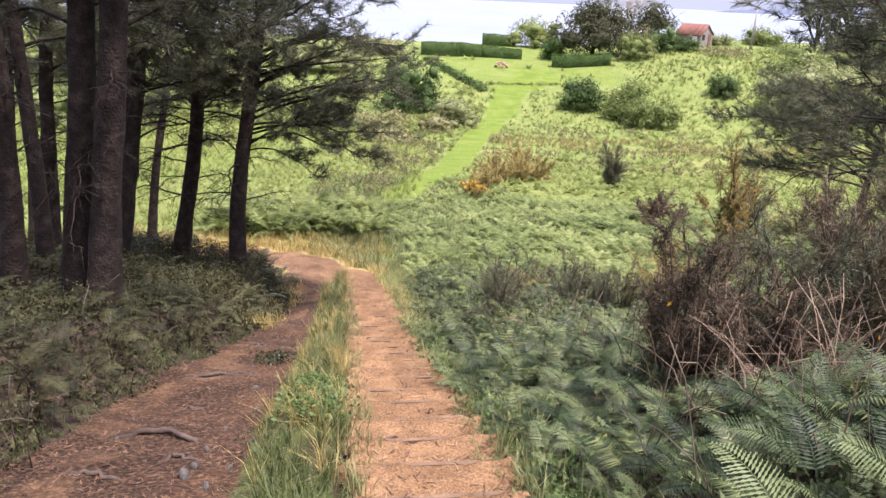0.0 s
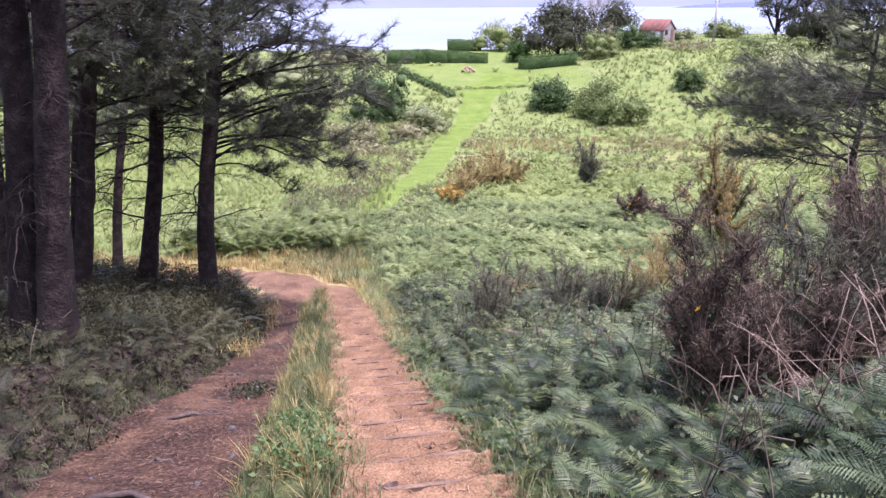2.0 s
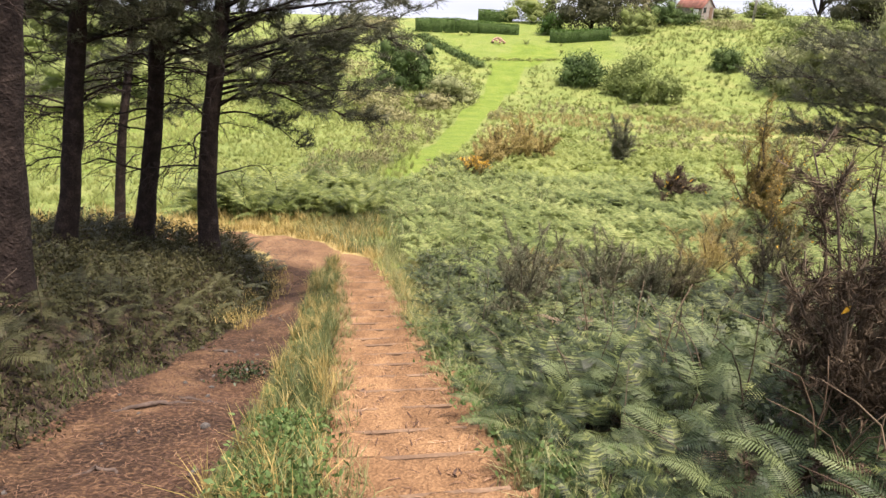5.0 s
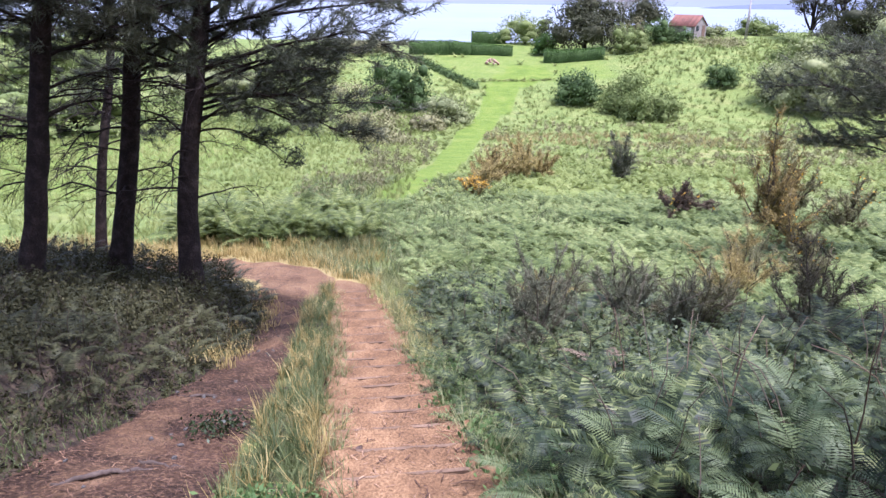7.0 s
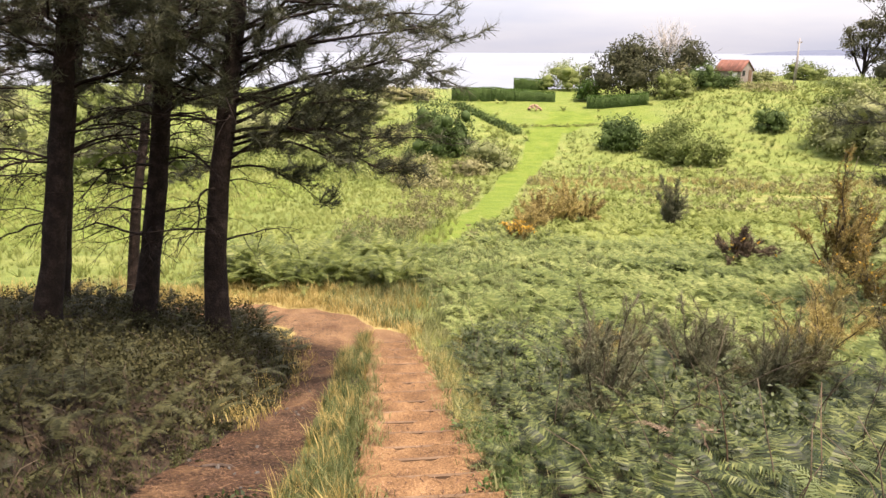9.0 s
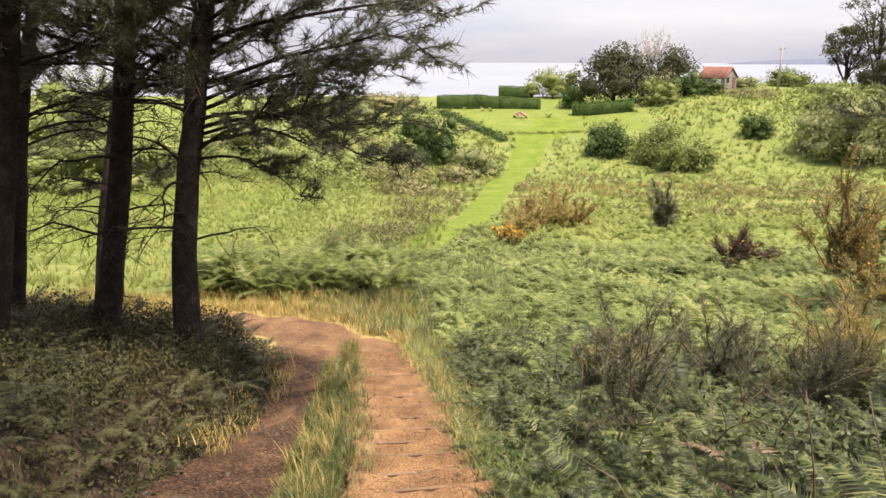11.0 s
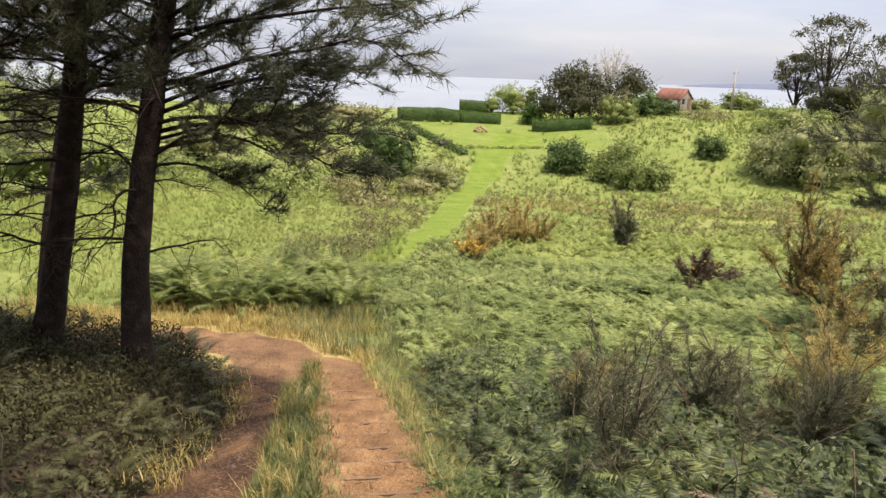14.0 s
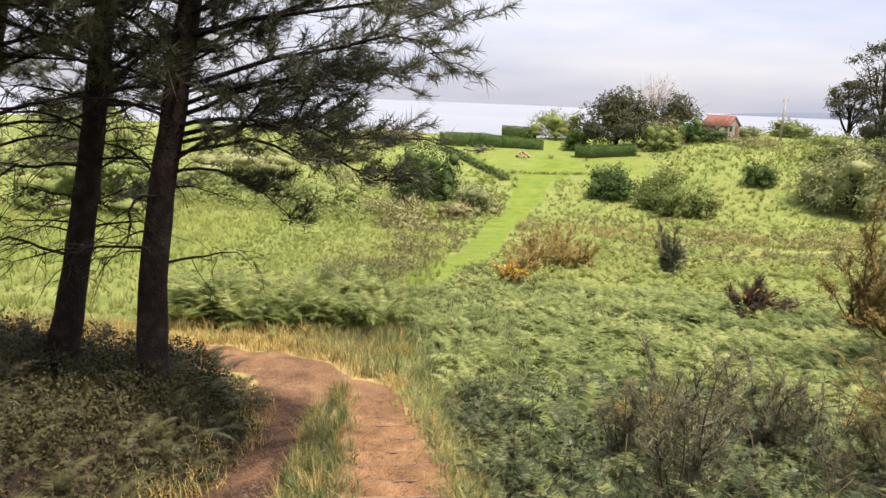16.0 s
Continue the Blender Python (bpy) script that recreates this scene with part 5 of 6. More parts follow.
# ---- bushes and trees of the far side ----
FAR = "bushes on the far slope"
leafy("bush", 7.4, 84.5, blob(8.2, 6.4, 9, 1), 0.25, 3600, M["bush"], "rounded green bush beside the mown path", 101, group=FAR)
leafy("bush", 11.6, 75.0, blob(5.6, 3.4, 8, 2), 0.20, 2400, M["bush_grey"], "low brownish bush beside the mown path", 102, group=FAR)
leafy("bush", 9.0, 70.5, blob(4.0, 1.9, 6, 3), 0.19, 1300, M["heath"], "low rust-brown bush beside the mown path", 103, group=FAR)
leafy("bush", 28.4, 85.0, blob(5.6, 4.0, 8, 4), 0.27, 3600, M["bush"], "dark green rounded bush on the field", 104, group=FAR)
leafy("bush", 32.2, 80.5, blob(5.6, 5.0, 9, 5), 0.27, 3600, M["bush_light"], "fresh green bush behind a darker one", 105, group=FAR)
leafy("bush", 32.2, 76.0, blob(4.6, 3.5, 8, 6), 0.22, 2400, M["bush_light"], "fresh green rounded bush in front of a taller one", 106, group=FAR)
leafy("bush", 34.6, 75.5, blob(4.2, 3.4, 8, 7), 0.24, 2200, M["bush_light"], "fresh green low bush beside a taller one", 107, group=FAR)
leafy("willow_bush", 53.0, 78.0, blob(13, 7.6, 14, 8), 0.27, 12000, M["bush_grey"], "broad feathery olive-green willow bush", 108, group=FAR)
leafy("willow_bush", 61.5, 79.0, blob(10, 5.8, 10, 9), 0.27, 7000, M["bush_grey"], "feathery olive-green willow bush", 109, group=FAR)
leafy("bush", 47.5, 87.0, blob(4.4, 3.2, 8, 10), 0.21, 2200, M["bush"], "dark green bush beside a willow", 110, group=FAR)
leafy("bush", 64.0, 95.0, blob(12, 4.2, 9, 11), 0.27, 3400, M["bush_light"], "brownish green thicket below tall trees", 111, group=FAR)
leafy("bush", 71.0, 86.0, blob(11, 9.5, 10, 12), 0.23, 4200, M["bush_grey"], "tall grey-green bush on the field's edge", 112, group=FAR)
leafy("tree", 40.0, 117.0, [(0, 0, 4.2, 5.6, 4.5, 3.9), (-4.3, -1, 2.6, 3.2, 3, 2.6), (4.4, -1, 3.0, 3.2, 3, 2.8), (0.8, 0, 7.0, 3.0, 2.8, 2.2), (-2.0, 0, 5.9, 2.8, 2.6, 2.0), (3.4, 0, 5.6, 2.4, 2.4, 1.9), (0, -3, 3, 4, 2.6, 2.6)], 0.34, 8000, M["tree_dark"], "big dense dark green tree behind the hedge", 113, "tree", trunk=0.35)
leafy("tree", 52.5, 124.0, [(0, 0, 4.4, 2.6, 2.4, 2.2), (-1.2, 0, 2.8, 2.3, 2.2, 1.9), (1.8, 0, 3.0, 2.6, 2.2, 1.8)], 0.36, 2200, M["tree_dark"], "small dark rounded tree near the cottage", 114, "tree", trunk=0.2)
leafy("bush", 45.0, 110.5, blob(6.4, 3.9, 8, 15), 0.23, 2200, M["bush_light"], "soft pale green bush at the foot of a big tree", 115, group=FAR)
leafy("bush", 33.4, 116.5, blob(4.6, 3.7, 8, 16), 0.23, 2000, M["hedge"], "bright green clipped bush beside a dark tree", 116, group=FAR)
leafy("bush", 51.0, 114.0, blob(6.5, 4.2, 8, 17), 0.23, 2200, M["bush"], "green thicket beside the cottage", 117, group=FAR)
leafy("bush", 48.0, 117.0, blob(5.0, 4.2, 7, 18), 0.23, 1600, M["heath"], "russet bush beside a dark tree", 118, group=FAR)
leafy("bush", 54.0, 112.0, blob(3.6, 2.4, 6, 19), 0.22, 1100, M["bush"], "dark green bush in front of the cottage", 119, group=FAR)
leafy("bush", 34.5, 133.0, blob(12, 5.6, 9, 20), 0.28, 3000, M["bush_light"], "pale yellow-green bushes at the top of the field", 120, group=FAR)
leafy("bush", 71.5, 121.0, blob(8, 3.0, 8, 21), 0.27, 2200, M["bush_light"], "green bushes on the ridge", 121, group=FAR)
leafy("bush", 62.0, 119.5, blob(7, 1.9, 7, 22), 0.25, 1500, M["bush_grey"], "low grey-green bushes on the ridge", 122, group=FAR)
leafy("bush", 5.0, 121.0, blob(12, 2.4, 9, 23), 0.27, 2000, M["heath"], "low russet bushes beyond the field", 123, group=FAR)
leafy("bush", -3.0, 108.0, blob(14, 4.0, 10, 24), 0.28, 2600, M["bush_grey"], "dull green thicket beyond the field", 124, group=FAR)
leafy("bush", -14.0, 92.0, blob(16, 5.0, 10, 25), 0.28, 3000, M["bush_grey"], "dull green thicket on the field's edge", 125, group=FAR)
leafy("bush", -3.5, 78.0, blob(12, 3.0, 10, 26), 0.25, 2400, M["bush_light"], "low green thicket on the field's edge", 126, group=FAR)
leafy("bush", -22.0, 70.0, blob(15, 5.5, 10, 27), 0.27, 3000, M["bush_light"], "green thicket on the field's edge", 127, group=FAR)
leafy("bush", -30.0, 52.0, blob(13, 6.0, 10, 28), 0.23, 3000, M["bush_light"], "green thicket on the field's edge", 128, group=FAR)
for i, (x, y, w, h) in enumerate(((58, 108, 9, 1.2), (-3, 70, 9, 1.9), (3.5, 73, 7, 1.7), (-9, 76, 11, 2.6), (0, 90, 10, 2.2), (-17, 80, 12, 2.8), (4, 64, 6, 1.0))):
    leafy("bush", x, y, blob(w, h, 9, 40 + i), 0.26, 1500, M["bush_light"] if i % 2 else M["heath"], "low green and russet bramble mound on the field", 140 + i, group="bramble mounds", stems=False, fill=0.5)
leafy("tree", -34.0, 99.0, blob(15, 10, 12, 62), 0.3, 6000, M["bush_light"], "tall pale yellow-green tree beyond the field", 151, "tree", trunk=0.3)
leafy("tree", -46.0, 94.0, blob(13, 8, 10, 63), 0.3, 4500, M["bush_grey"], "olive-green tree beyond the field", 152, "tree", trunk=0.3)
leafy("bush", 9.0, 84.0, blob(5, 2.6, 6, 60), 0.23, 1200, M["bush"], "green bush beside a larger one", 150, group=FAR)


def eucalyptus(x, y, tall, wide, seed, label):
    rng = np.random.default_rng(seed)
    lobes = []
    for i in range(12):
        a, h = i * 2.4, tall * (0.42 + 0.5 * (i / 11))
        r = wide * rng.uniform(0.15, 0.5) * (1.0 if h < tall * 0.8 else 0.75)
        lobes.append((r * math.cos(a), r * math.sin(a), h, wide * rng.uniform(0.13, 0.22), wide * 0.18, tall * rng.uniform(0.04, 0.075)))
    lobes.append((0, 0, tall * 0.93, wide * 0.3, wide * 0.28, tall * 0.055))
    return leafy("eucalyptus_tree", x, y, lobes, 0.3, 3800, M["tree_dark"], label, seed, "tree", "tall trees on the ridge", 0.26, fill=0.5)


eucalyptus(76, 106, 15.5, 12, 201, "tall eucalyptus with airy layered crown and pale limbs")
eucalyptus(82, 100, 13.5, 12, 202, "tall dark eucalyptus on the ridge")
eucalyptus(76, 113, 9.5, 7, 203, "smaller eucalyptus with a dark crown")
leafy("tree", 78, 103, blob(13, 8.5, 9, 61), 0.34, 6500, M["tree_dark"], "dark tree under the eucalyptus", 204, "tree", "tall trees on the ridge", 0.3)


def bare_tree(x, y, tall, wide, seed):
    rng = np.random.default_rng(seed)
    tree = tagged(new("bare_tree"), "pale leafless tree with a fan of fine branches", "tree")
    tree.location = (x, y, float(on_ground(x, y)))
    part("trunk", raw_mesh("trunk", *tube([(0, 0, -0.3), (0.1, 0, tall * 0.25), (0, 0, tall * 0.45)], [0.3, 0.24, 0.16], 8)), M["twig"], tree)
    tips = []
    for i in range(34):
        a, e = rng.uniform(0, 6.28), rng.uniform(0.1, 1.35)
        d = np.array([math.cos(a) * math.sin(e), math.sin(a) * math.sin(e) * 0.7, math.cos(e)])
        s, ln = Soup(), tall * rng.uniform(0.45, 0.62)
        b = np.array([0, 0, tall * rng.uniform(0.22, 0.45)])
        k = np.linspace(0, 1, 6)
        p = b + d * (k * ln)[:, None] * np.array([wide / tall * 1.1, wide / tall, 1]) + np.cumsum(rng.normal(0, 0.08, (6, 3)), axis=0)
        s.add(*tube(p, np.linspace(0.055, 0.018, 6), 4))
        for _ in range(16):
            j = rng.integers(2, 6)
            e2 = d + rng.normal(0, 0.4, 3)
            s.add(*tube(np.array([p[j], p[j] + e2 * 0.7, p[j] + e2 * 1.3 + (0, 0, 0.15)]), [0.022, 0.016, 0.01], 3))
        part("branch", s.mesh("branch"), M["pale_twig"], tree)


M["pale_twig"] = material("pale_bare_twig", [(0.3, 0.27, 0.23), (0.42, 0.38, 0.33)], 0.9, 3, 30, 0)
bare_tree(49.6, 126.0, 9.6, 8.5, 5)


def hedge(points, thick, tall, seed, label):
    """A clipped hedge along points, its faces set with leaves."""
    rng = np.random.default_rng(seed)
    ob = tagged(new("hedge"), label, "hedge", "clipped hedges")
    p = np.array(points, float)
    core, leaves = Soup(), Soup()
    for (x0, y0, h0), (x1, y1, h1) in zip(p[:-1], p[1:]):
        ln = math.hypot(x1 - x0, y1 - y0)
        d = np.array([(x1 - x0) / ln, (y1 - y0) / ln])
        nrm = np.array([-d[1], d[0]])
        for k in range(int(ln / 1.0)):
            a, b = k / int(ln), (k + 1) / int(ln)
            c = []
            for q in (a, b):
                for side in (-1, 1):
                    o = np.array([x0, y0]) + d * ln * q + nrm * side * thick * 0.42
                    z = float(on_ground(*o))
                    c += [(o[0], o[1], z - 0.1), (o[0], o[1], z + (h0 + (h1 - h0) * q) * tall * 0.94)]
            core.add(c, [(0, 1, 5), (0, 5, 4), (2, 6, 7), (2, 7, 3), (1, 3, 7), (1, 7, 5)] + ([(0, 2, 3), (0, 3, 1)] if k == 0 else []) + ([(4, 5, 7), (4, 7, 6)] if k == int(ln) - 1 else []))
        n = int(ln * 420)
        q, face = rng.uniform(0, 1, n), rng.uniform(0, 1, n)
        hh = (h0 + (h1 - h0) * q) * tall
        side = np.where(face < 0.4, -1, np.where(face < 0.55, 1, rng.uniform(-1, 1, n)))
        up = np.where(face < 0.55, rng.uniform(0.02, 1, n), 1.0)
        o = np.array([x0, y0]) + d * (ln * q)[:, None] + nrm * (side * thick / 2)[:, None]
        z = on_ground(o[:, 0], o[:, 1]) + up * hh + rng.normal(0, 0.04, n)
        way = np.stack([nrm[0] * side, nrm[1] * side, np.where(face < 0.55, 0.3, 1)], -1) + rng.normal(0, 0.9, (n, 3))
        leaves.scatter(LEAF, mats(aimed(way, rng.uniform(0.1, 0.22, n), rng), np.stack([o[:, 0], o[:, 1], z], -1)))
    part("hedge_core", core.mesh("hedge_core"), M["hedge_core"], ob, flat=True)
    part("foliage", leaves.mesh("foliage"), M["hedge"], ob, flat=True)


hedge([(12.4, 119.5, 1.0), (18.5, 118.6, 1.12), (22.0, 118.0, 0.9), (28.3, 116.5, 0.75)], 1.6, 1.75, 1, "long clipped bright green hedge across the lawn")
hedge([(31.6, 110.5, 1.0), (40.2, 108.5, 1.0)], 1.4, 1.6, 2, "clipped dark green hedge in front of a tree")
hedge([(25.0, 134.0, 1.0), (31.0, 133.0, 0.9)], 1.4, 1.9, 3, "dark hedge at the top of the field")
for i in range(16):
    x, y = 12.8 + 5.2 * i / 15, 113.5 - 19 * i / 15
    leafy("bush", x, y, blob(1.5, 0.8, 4, 300 + i), 0.2, 260, M["bush"], "small dark shrub in a row along the lawn", 320 + i, group="row of shrubs", stems=False)


def cottage(x, y, turn):
    """A small stone cottage: gabled walls, tiled roof, door and windows."""
    z = float(on_ground(x, y)) - 0.4
    house = tagged(new("cottage"), "small old stone cottage with an orange-red tiled roof", "house")
    house.location, house.rotation_euler = (x, y, z), (0, 0, radians(turn))
    w, d, h, r = 4.2, 4.4, 2.3, 1.4
    stone = material("cottage_stone", [(0.15, 0.125, 0.105), (0.22, 0.19, 0.165), (0.3, 0.265, 0.235)], 0.9, 2.5, 16, 0.6)
    tile = material("roof_tile", [(0.095, 0.04, 0.028), (0.15, 0.062, 0.042), (0.21, 0.095, 0.066)], 0.8, 1.5, 14, 0.4, rand=0.25)
    wood = material("old_door", [(0.1, 0.06, 0.04), (0.18, 0.11, 0.07)], 0.8, 4, 30, 0.2)
    pane = material("dark_pane", [(0.02, 0.025, 0.03), (0.04, 0.045, 0.05)], 0.1, 4, 30, 0, spec=0.6)
    t = 0.35
    # outer and inner shell of the four walls, with the gables at the ends of y
    prof = [(-w / 2, 0), (-w / 2, h), (0, h + r), (w / 2, h), (w / 2, 0)]
    for s in (-1, 1):
        v = [(a, s * d / 2, b) for a, b in prof] + [(a, s * (d / 2 - t), b) for a, b in prof]
        f = [(0, 1, 2, 3, 4), (9, 8, 7, 6, 5)] + [(i, i + 5, (i + 1) % 5 + 5, (i + 1) % 5) for i in range(5)]
        bm = bmesh.new()
        vs = [bm.verts.new(p) for p in v]
        for q in f:
            bm.faces.new([vs[i] for i in q])
        bmesh.ops.recalc_face_normals(bm, faces=bm.faces)
        part("gable_wall", bm, stone, house, flat=True)
    for s in (-1, 1):
        bm = bmesh.new()
        bmesh.ops.create_cube(bm, size=1, matrix=Matrix.LocRotScale((s * (w / 2 - t / 2), 0, h / 2), None, (t, d - 2 * t, h)))
        part("side_wall", bm, stone, house, flat=True)
        roof = part("roof", raw_mesh("roof", *slab(s, w, d, h, r)), tile, house, "orange-red clay tile roof", flat=True)
        sp = Soup()
        for i in range(26):
            y0 = -d / 2 - 0.1 + (d + 0.2) * (i + 0.5) / 26
            sp.add(*tube([(s * (w / 2 + 0.22), y0, h - 0.1), (s * 0.05, y0, h + r + 0.12)], [0.1, 0.1], 6))
        part("tile_ribs", sp.mesh("tile_ribs"), tile, roof)
    for name, dx, dz, ww, hh, mat in (("door", 1.0, 0.95, 0.95, 1.9, wood), ("window", -1.2, 1.5, 0.8, 0.8, pane)):
        bm = bmesh.new()
        bmesh.ops.create_cube(bm, size=1, matrix=Matrix.LocRotScale((dx, -d / 2 - 0.02, dz + 0.4), None, (ww, 0.1, hh)))
        part(name, bm, mat, house, flat=True)
    bm = bmesh.new()
    bmesh.ops.create_cube(bm, size=1, matrix=Matrix.LocRotScale((-w / 2 - 0.02, -1.2, 1.6), None, (0.1, 0.8, 0.9)))
    part("window", bm, material("white_shutter", [(0.7, 0.68, 0.63), (0.8, 0.78, 0.74)], 0.7, 3, 20, 0), house, "pale shuttered window", flat=True)


def slab(s, w, d, h, r):
    o, t = 0.25, 0.12
    k = r / (w / 2)
    p = [(s * (w / 2 + o), h - o * k), (0, h + r)]
    v = [(a, y, b + c) for c in (0, t) for y in (-d / 2 - 0.15, d / 2 + 0.15) for a, b in p]
    return v, [(0, 1, 3, 2), (4, 6, 7, 5), (0, 4, 5, 1), (2, 3, 7, 6), (0, 2, 6, 4), (1, 5, 7, 3)]


cottage(57.3, 117.5, 38)


def pole(x, y, tall):
    """A wooden line pole with its leaning stay and a short crossarm."""
    wood = material("weathered_pole", [(0.24, 0.21, 0.19), (0.34, 0.31, 0.28)], 0.9, 3, 30, 0.2)
    ob = tagged(new("utility_pole"), "weathered wooden line pole with a leaning stay", "pole")
    ob.location = (x, y, float(on_ground(x, y)) - 0.3)
    part("post", raw_mesh("post", *tube([(0.35, 0, 0), (0.42, 0, tall * 0.5), (0.5, 0, tall)], [0.13, 0.11, 0.09], 10)), wood, ob)
    part("stay", raw_mesh("stay", *tube([(0.85, 0.3, 0), (0.7, 0.1, tall * 0.45), (0.55, 0, tall * 0.82)], [0.08, 0.07, 0.06], 8)), wood, ob)
    part("crossarm", raw_mesh("crossarm", *tube([(0.1, 0, tall * 0.9), (0.95, 0, tall * 0.92)], [0.06, 0.06], 6)), wood, ob)
    for k in (0.2, 0.85):
        part("insulator", raw_mesh("insulator", *tube([(k, 0, tall * 0.91), (k, 0, tall * 0.91 + 0.12), (k, 0, tall * 0.91 + 0.22)], [0.05, 0.07, 0.03], 8)), M["stone"], ob)


pole(64.8, 113.5, 7.2)


def stack(x, y):
    """A low heap of pinkish stones on the lawn."""
    rng = np.random.default_rng(8)
    m = material("pink_stone", [(0.17, 0.095, 0.062), (0.25, 0.145, 0.1), (0.34, 0.22, 0.16)], 0.9, 3, 20, 0.5, rand=0.25)
    ob = tagged(new("stone_heap"), "heap of pinkish-brown stones on the lawn", "heap")
    ob.location = (x, y, float(on_ground(x, y)))
    for i in range(16):
        k = i / 16
        a, r = i * 2.4, 0.95 * (1 - k) ** 0.6
        part("stone", rock_mesh(rng, 0.5 * (1 - 0.35 * k)), m, ob).location = (r * math.cos(a), r * math.sin(a), 0.2 + 0.75 * k)


def rock_mesh(rng, size):
    bm = bmesh.new()
    bmesh.ops.create_icosphere(bm, subdivisions=2, radius=size / 2)
    s = rng.uniform(0.7, 1.2, 3)
    o = rng.uniform(0, 50)
    for v in bm.verts:
        k = 1 + 0.3 * noise.noise(v.co / size * 2.2 + Vector((o, o, o))) + 0.08 * noise.noise(v.co / size * 7 + Vector((o, 0, o)))
        v.co = Vector((v.co.x * s[0], v.co.y * s[1], v.co.z * s[2] * 0.75)) * k
    me = bpy.data.meshes.new("stone")
    bm.to_mesh(me)
    bm.free()
    return me


stack(23.4, 109.0)


# ---- small things on the ground ----
def root(points, r, label):
    p = np.array([(x, y, float(on_ground(x, y)) + h) for x, y, h in points])
    k = np.linspace(0, len(p) - 1, 16)
    p = np.stack([np.interp(k, np.arange(len(p)), p[:, i]) for i in range(3)], -1)
    rng = np.random.default_rng(int(abs(points[0][0]) * 1000))
    p[:, :2] += rng.normal(0, 0.012, (16, 2))
    s = Soup()
    s.add(*tube(p, 0.62 * r * (0.55 + 0.45 * np.sin(np.linspace(0.4, 3.0, 16))), 7, 0.12, rng))
    tagged(part("tree_root", s.mesh("tree_root"), M["root"]), label, "root", "roots across the track")


M["root"] = material("worn_root", [(0.026, 0.018, 0.013), (0.058, 0.041, 0.031), (0.11, 0.08, 0.062)], 0.9, 5, 40, 0.4)
R_LABEL = "worn pale pine root across the dirt track"
root([(-1.72, 4.85, 0.0), (-1.5, 4.88, 0.03), (-1.3, 4.82, 0.035), (-1.12, 4.7, 0.02), (-1.0, 4.58, -0.03)], 0.035, R_LABEL)
root([(-1.75, 4.0, -0.01), (-1.55, 3.97, 0.02), (-1.35, 3.95, -0.02)], 0.028, R_LABEL)
root([(-1.3, 4.2, -0.02), (-1.15, 4.35, 0.02), (-1.05, 4.3, 0.015), (-0.92, 4.2, -0.02)], 0.022, R_LABEL)
root([(-1.65, 6.95, -0.01), (-1.45, 7.05, 0.03), (-1.3, 7.1, 0.02), (-1.1, 7.3, -0.02)], 0.032, R_LABEL)
root([(-1.35, 7.5, -0.02), (-1.2, 7.4, 0.02), (-0.95, 7.35, -0.01)], 0.026, R_LABEL)
root([(-1.5, 9.6, -0.01), (-1.25, 9.7, 0.025), (-1.0, 9.65, -0.02)], 0.028, R_LABEL)
root([(-1.6, 5.7, -0.02), (-1.35, 5.8, 0.02), (-1.15, 5.65, -0.02)], 0.022, R_LABEL)


def scatter_stones():
    rng = np.random.default_rng(77)
    kit = [rock_mesh(rng, 1.0) for _ in range(5)]
    for me in kit:
        me.materials.append(M["stone"])
        me.polygons.foreach_set("use_smooth", np.ones(len(me.polygons), bool))
    spots = [(-1.0, 3.92, 0.11), (-0.85, 3.8, 0.07), (1.3, 4.7, 0.14), (1.28, 4.4, 0.12), (1.22, 3.9, 0.13), (-0.78, 5.6, 0.07), (-0.9, 6.6, 0.08), (1.15, 5.5, 0.09)]
    spots += [(rng.uniform(-1.8, -0.75), rng.uniform(2.5, 15), rng.uniform(0.025, 0.06)) for _ in range(60)]
    for x, y, s in spots:
        ob = tagged(new("stone", kit[rng.integers(5)]), "small grey stone half sunk in the dirt", "stone", "stones on the track")
        ob.matrix_world = Matrix.LocRotScale((x, y, float(on_ground(x, y)) + 0.12 * s), Euler(rng.uniform(0, 6.28, 3)), (s, s, s * 0.8))


scatter_stones()


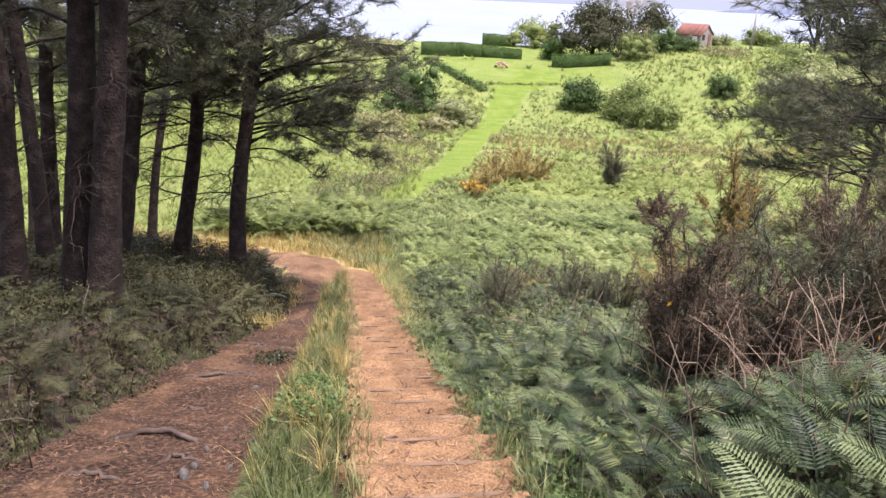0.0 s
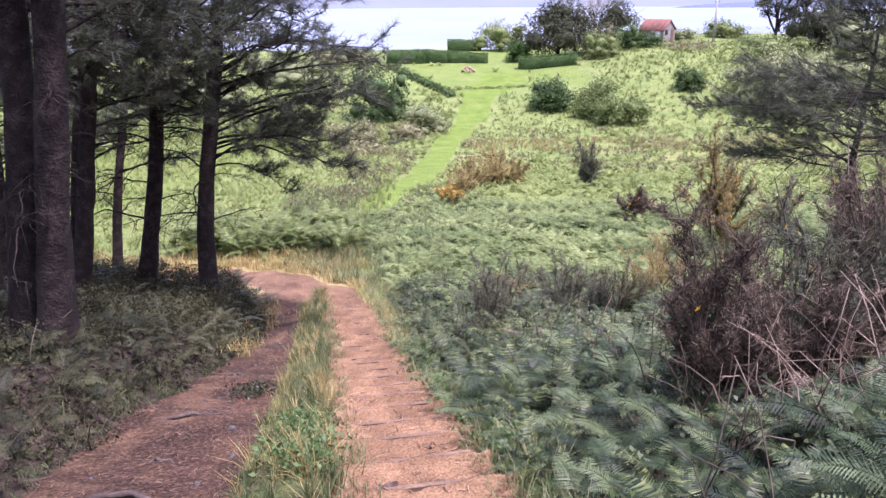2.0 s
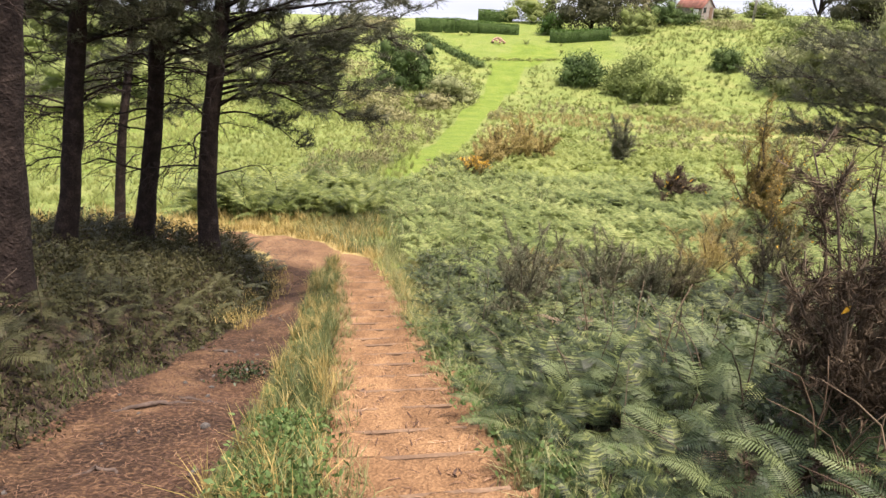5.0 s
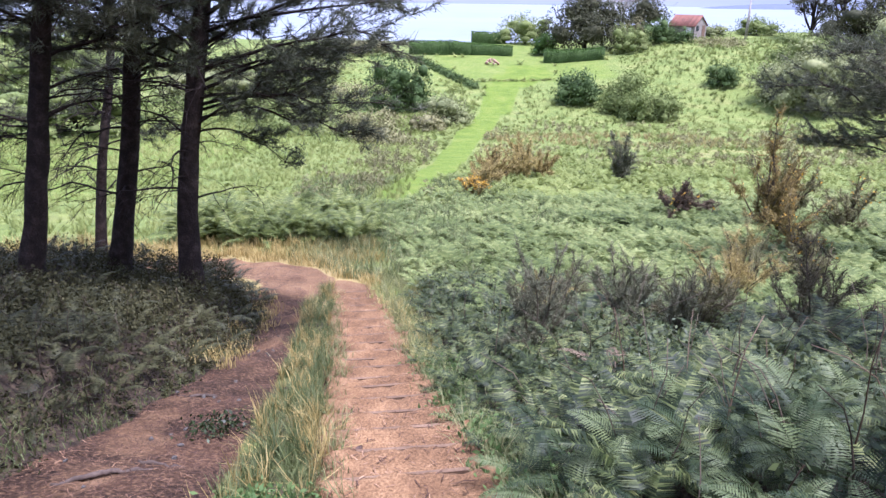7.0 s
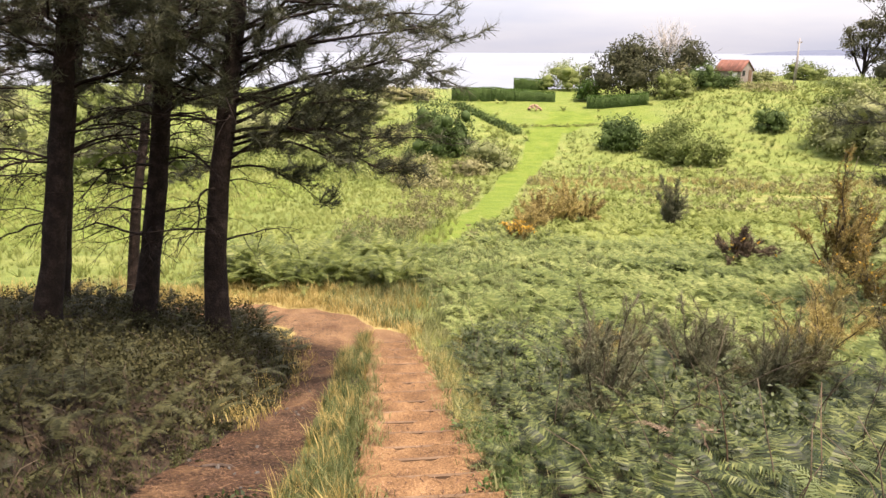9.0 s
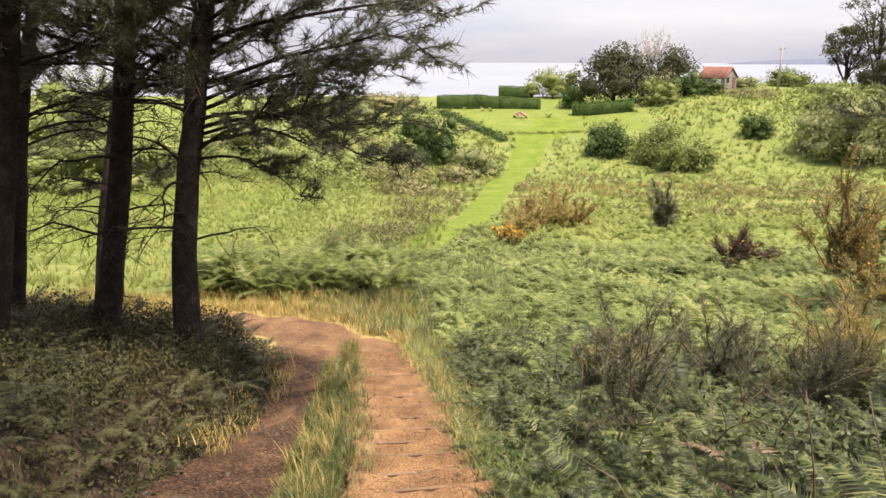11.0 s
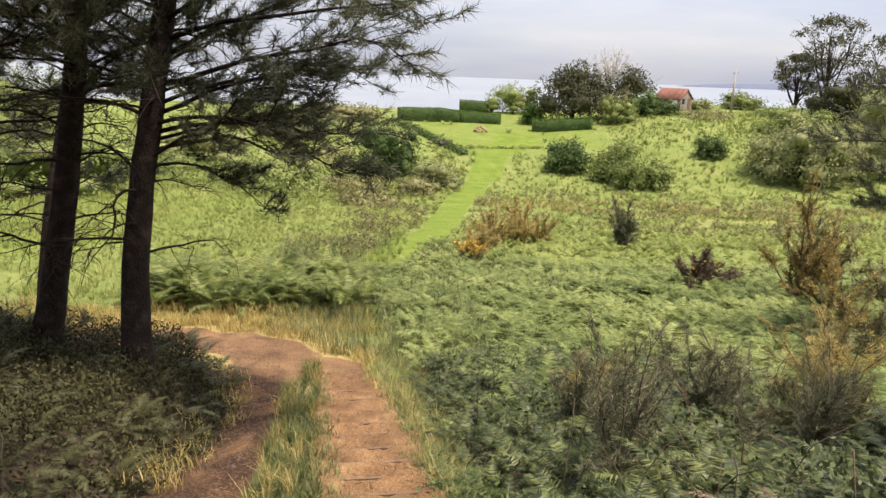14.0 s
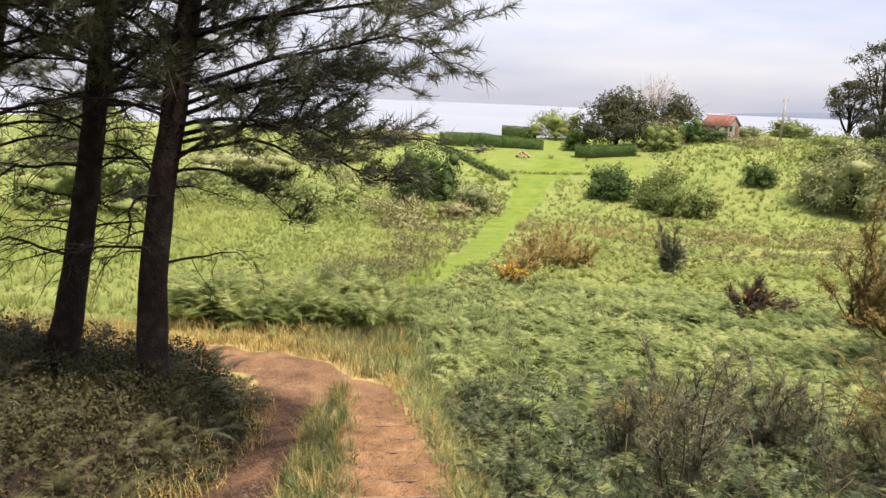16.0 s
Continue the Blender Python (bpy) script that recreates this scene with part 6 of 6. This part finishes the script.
def litter():
    """Fallen needles, chips and twigs on track and steps."""
    rng = np.random.default_rng(78)
    s = Soup()
    n = 26000
    x, y = rng.uniform(-2.2, -0.5, n), rng.uniform(1.5, 18.5, n)
    m = soil_cover(x, y) > 0.6
    x, y = x[m], y[m]
    tpl = (np.array([(-0.5, -0.05, 0), (0.5, -0.04, 0), (0.5, 0.05, 0.02), (-0.5, 0.05, 0.01)], np.float32), np.array([(0, 1, 2), (0, 2, 3)]))
    s.scatter(tpl, mats(turns(rng, len(x), 0.2, (0.014, 0.055)), np.stack([x, y, on_ground(x, y) + 0.008], -1)))
    tagged(part("needle_litter", s.mesh("needle_litter"), M["grass_dry_litter"], flat=True), "fallen pine needles and bark chips on the dirt track", "litter", kind="stuff")
    s = Soup()
    n = 7500
    x, y = rng.uniform(PATH_L, PATH_R, n), rng.uniform(1.5, 15.8, n)
    i = np.floor((y - STEP_Y0) / STEP)
    d = y - STEP_Y0 - i * STEP
    z = height(np.full(n, 0.5), STEP_Y0 + i * STEP + STEP * 0.62) - 0.055 * (d / STEP - 0.5) + 0.03 * ((x - 0.56) / 0.5) ** 2 + 0.012
    m = (d > 0.09) & (x < steps_right(y)) & (rng.uniform(0, 1, n) < 0.45 + 0.55 * np.exp(-((d - 0.12) / 0.08) ** 2))
    s.scatter(tpl, mats(turns(rng, m.sum(), 0.12, (0.02, 0.075)), np.stack([x, y, z], -1)[m]))
    tagged(part("needle_litter", s.mesh("needle_litter"), M["grass_dry_litter"], flat=True), "fallen pine needles scattered on the earth steps", "litter", kind="stuff")


M["grass_dry_litter"] = material("needle_litter", [(0.045, 0.023, 0.014), (0.14, 0.078, 0.044), (0.36, 0.225, 0.13)], 0.85, 3, 30, 0, rand=0.4)
litter()


def fallen_leaf(x, y, size, turn):
    """A dead curled leaf lying on a step."""
    i = math.floor((y - STEP_Y0) / STEP)
    z = float(height(0.5, STEP_Y0 + i * STEP + STEP * 0.62)) - 0.055 * ((y - STEP_Y0) / STEP - i - 0.5) + 0.006
    bm = bmesh.new()
    rows = []
    for k in range(7):
        q = k / 6
        w = 0.36 * math.sin(math.pi * (0.08 + 0.88 * q)) ** 0.8
        rows.append([bm.verts.new(((q - 0.5) * size, j * w * size, size * (0.22 * abs(j) + 0.5 * (q - 0.5) ** 2))) for j in (-1, -0.5, 0, 0.5, 1)])
    for a, b in zip(rows[:-1], rows[1:]):
        for j in range(4):
            bm.faces.new((a[j], b[j], b[j + 1], a[j + 1]))
    ob = tagged(part("fallen_leaf", bm, M["dead_leaf"]), "curled dark brown dead leaf on an earth step", "leaf", "fallen leaves")
    ob.matrix_world = pose(x, y, z, 0, 0, turn)


M["dead_leaf"] = material("dead_leaf", [(0.025, 0.014, 0.01), (0.06, 0.034, 0.022), (0.1, 0.06, 0.04)], 0.7, 20, 90, 0.2)
for x, y, size, turn in ((0.33, 4.6, 0.11, 20), (0.72, 5.3, 0.07, 80), (0.5, 3.2, 0.08, 140), (0.25, 7.4, 0.07, 50), (0.8, 6.2, 0.08, 10)):
    fallen_leaf(x, y, size, turn)
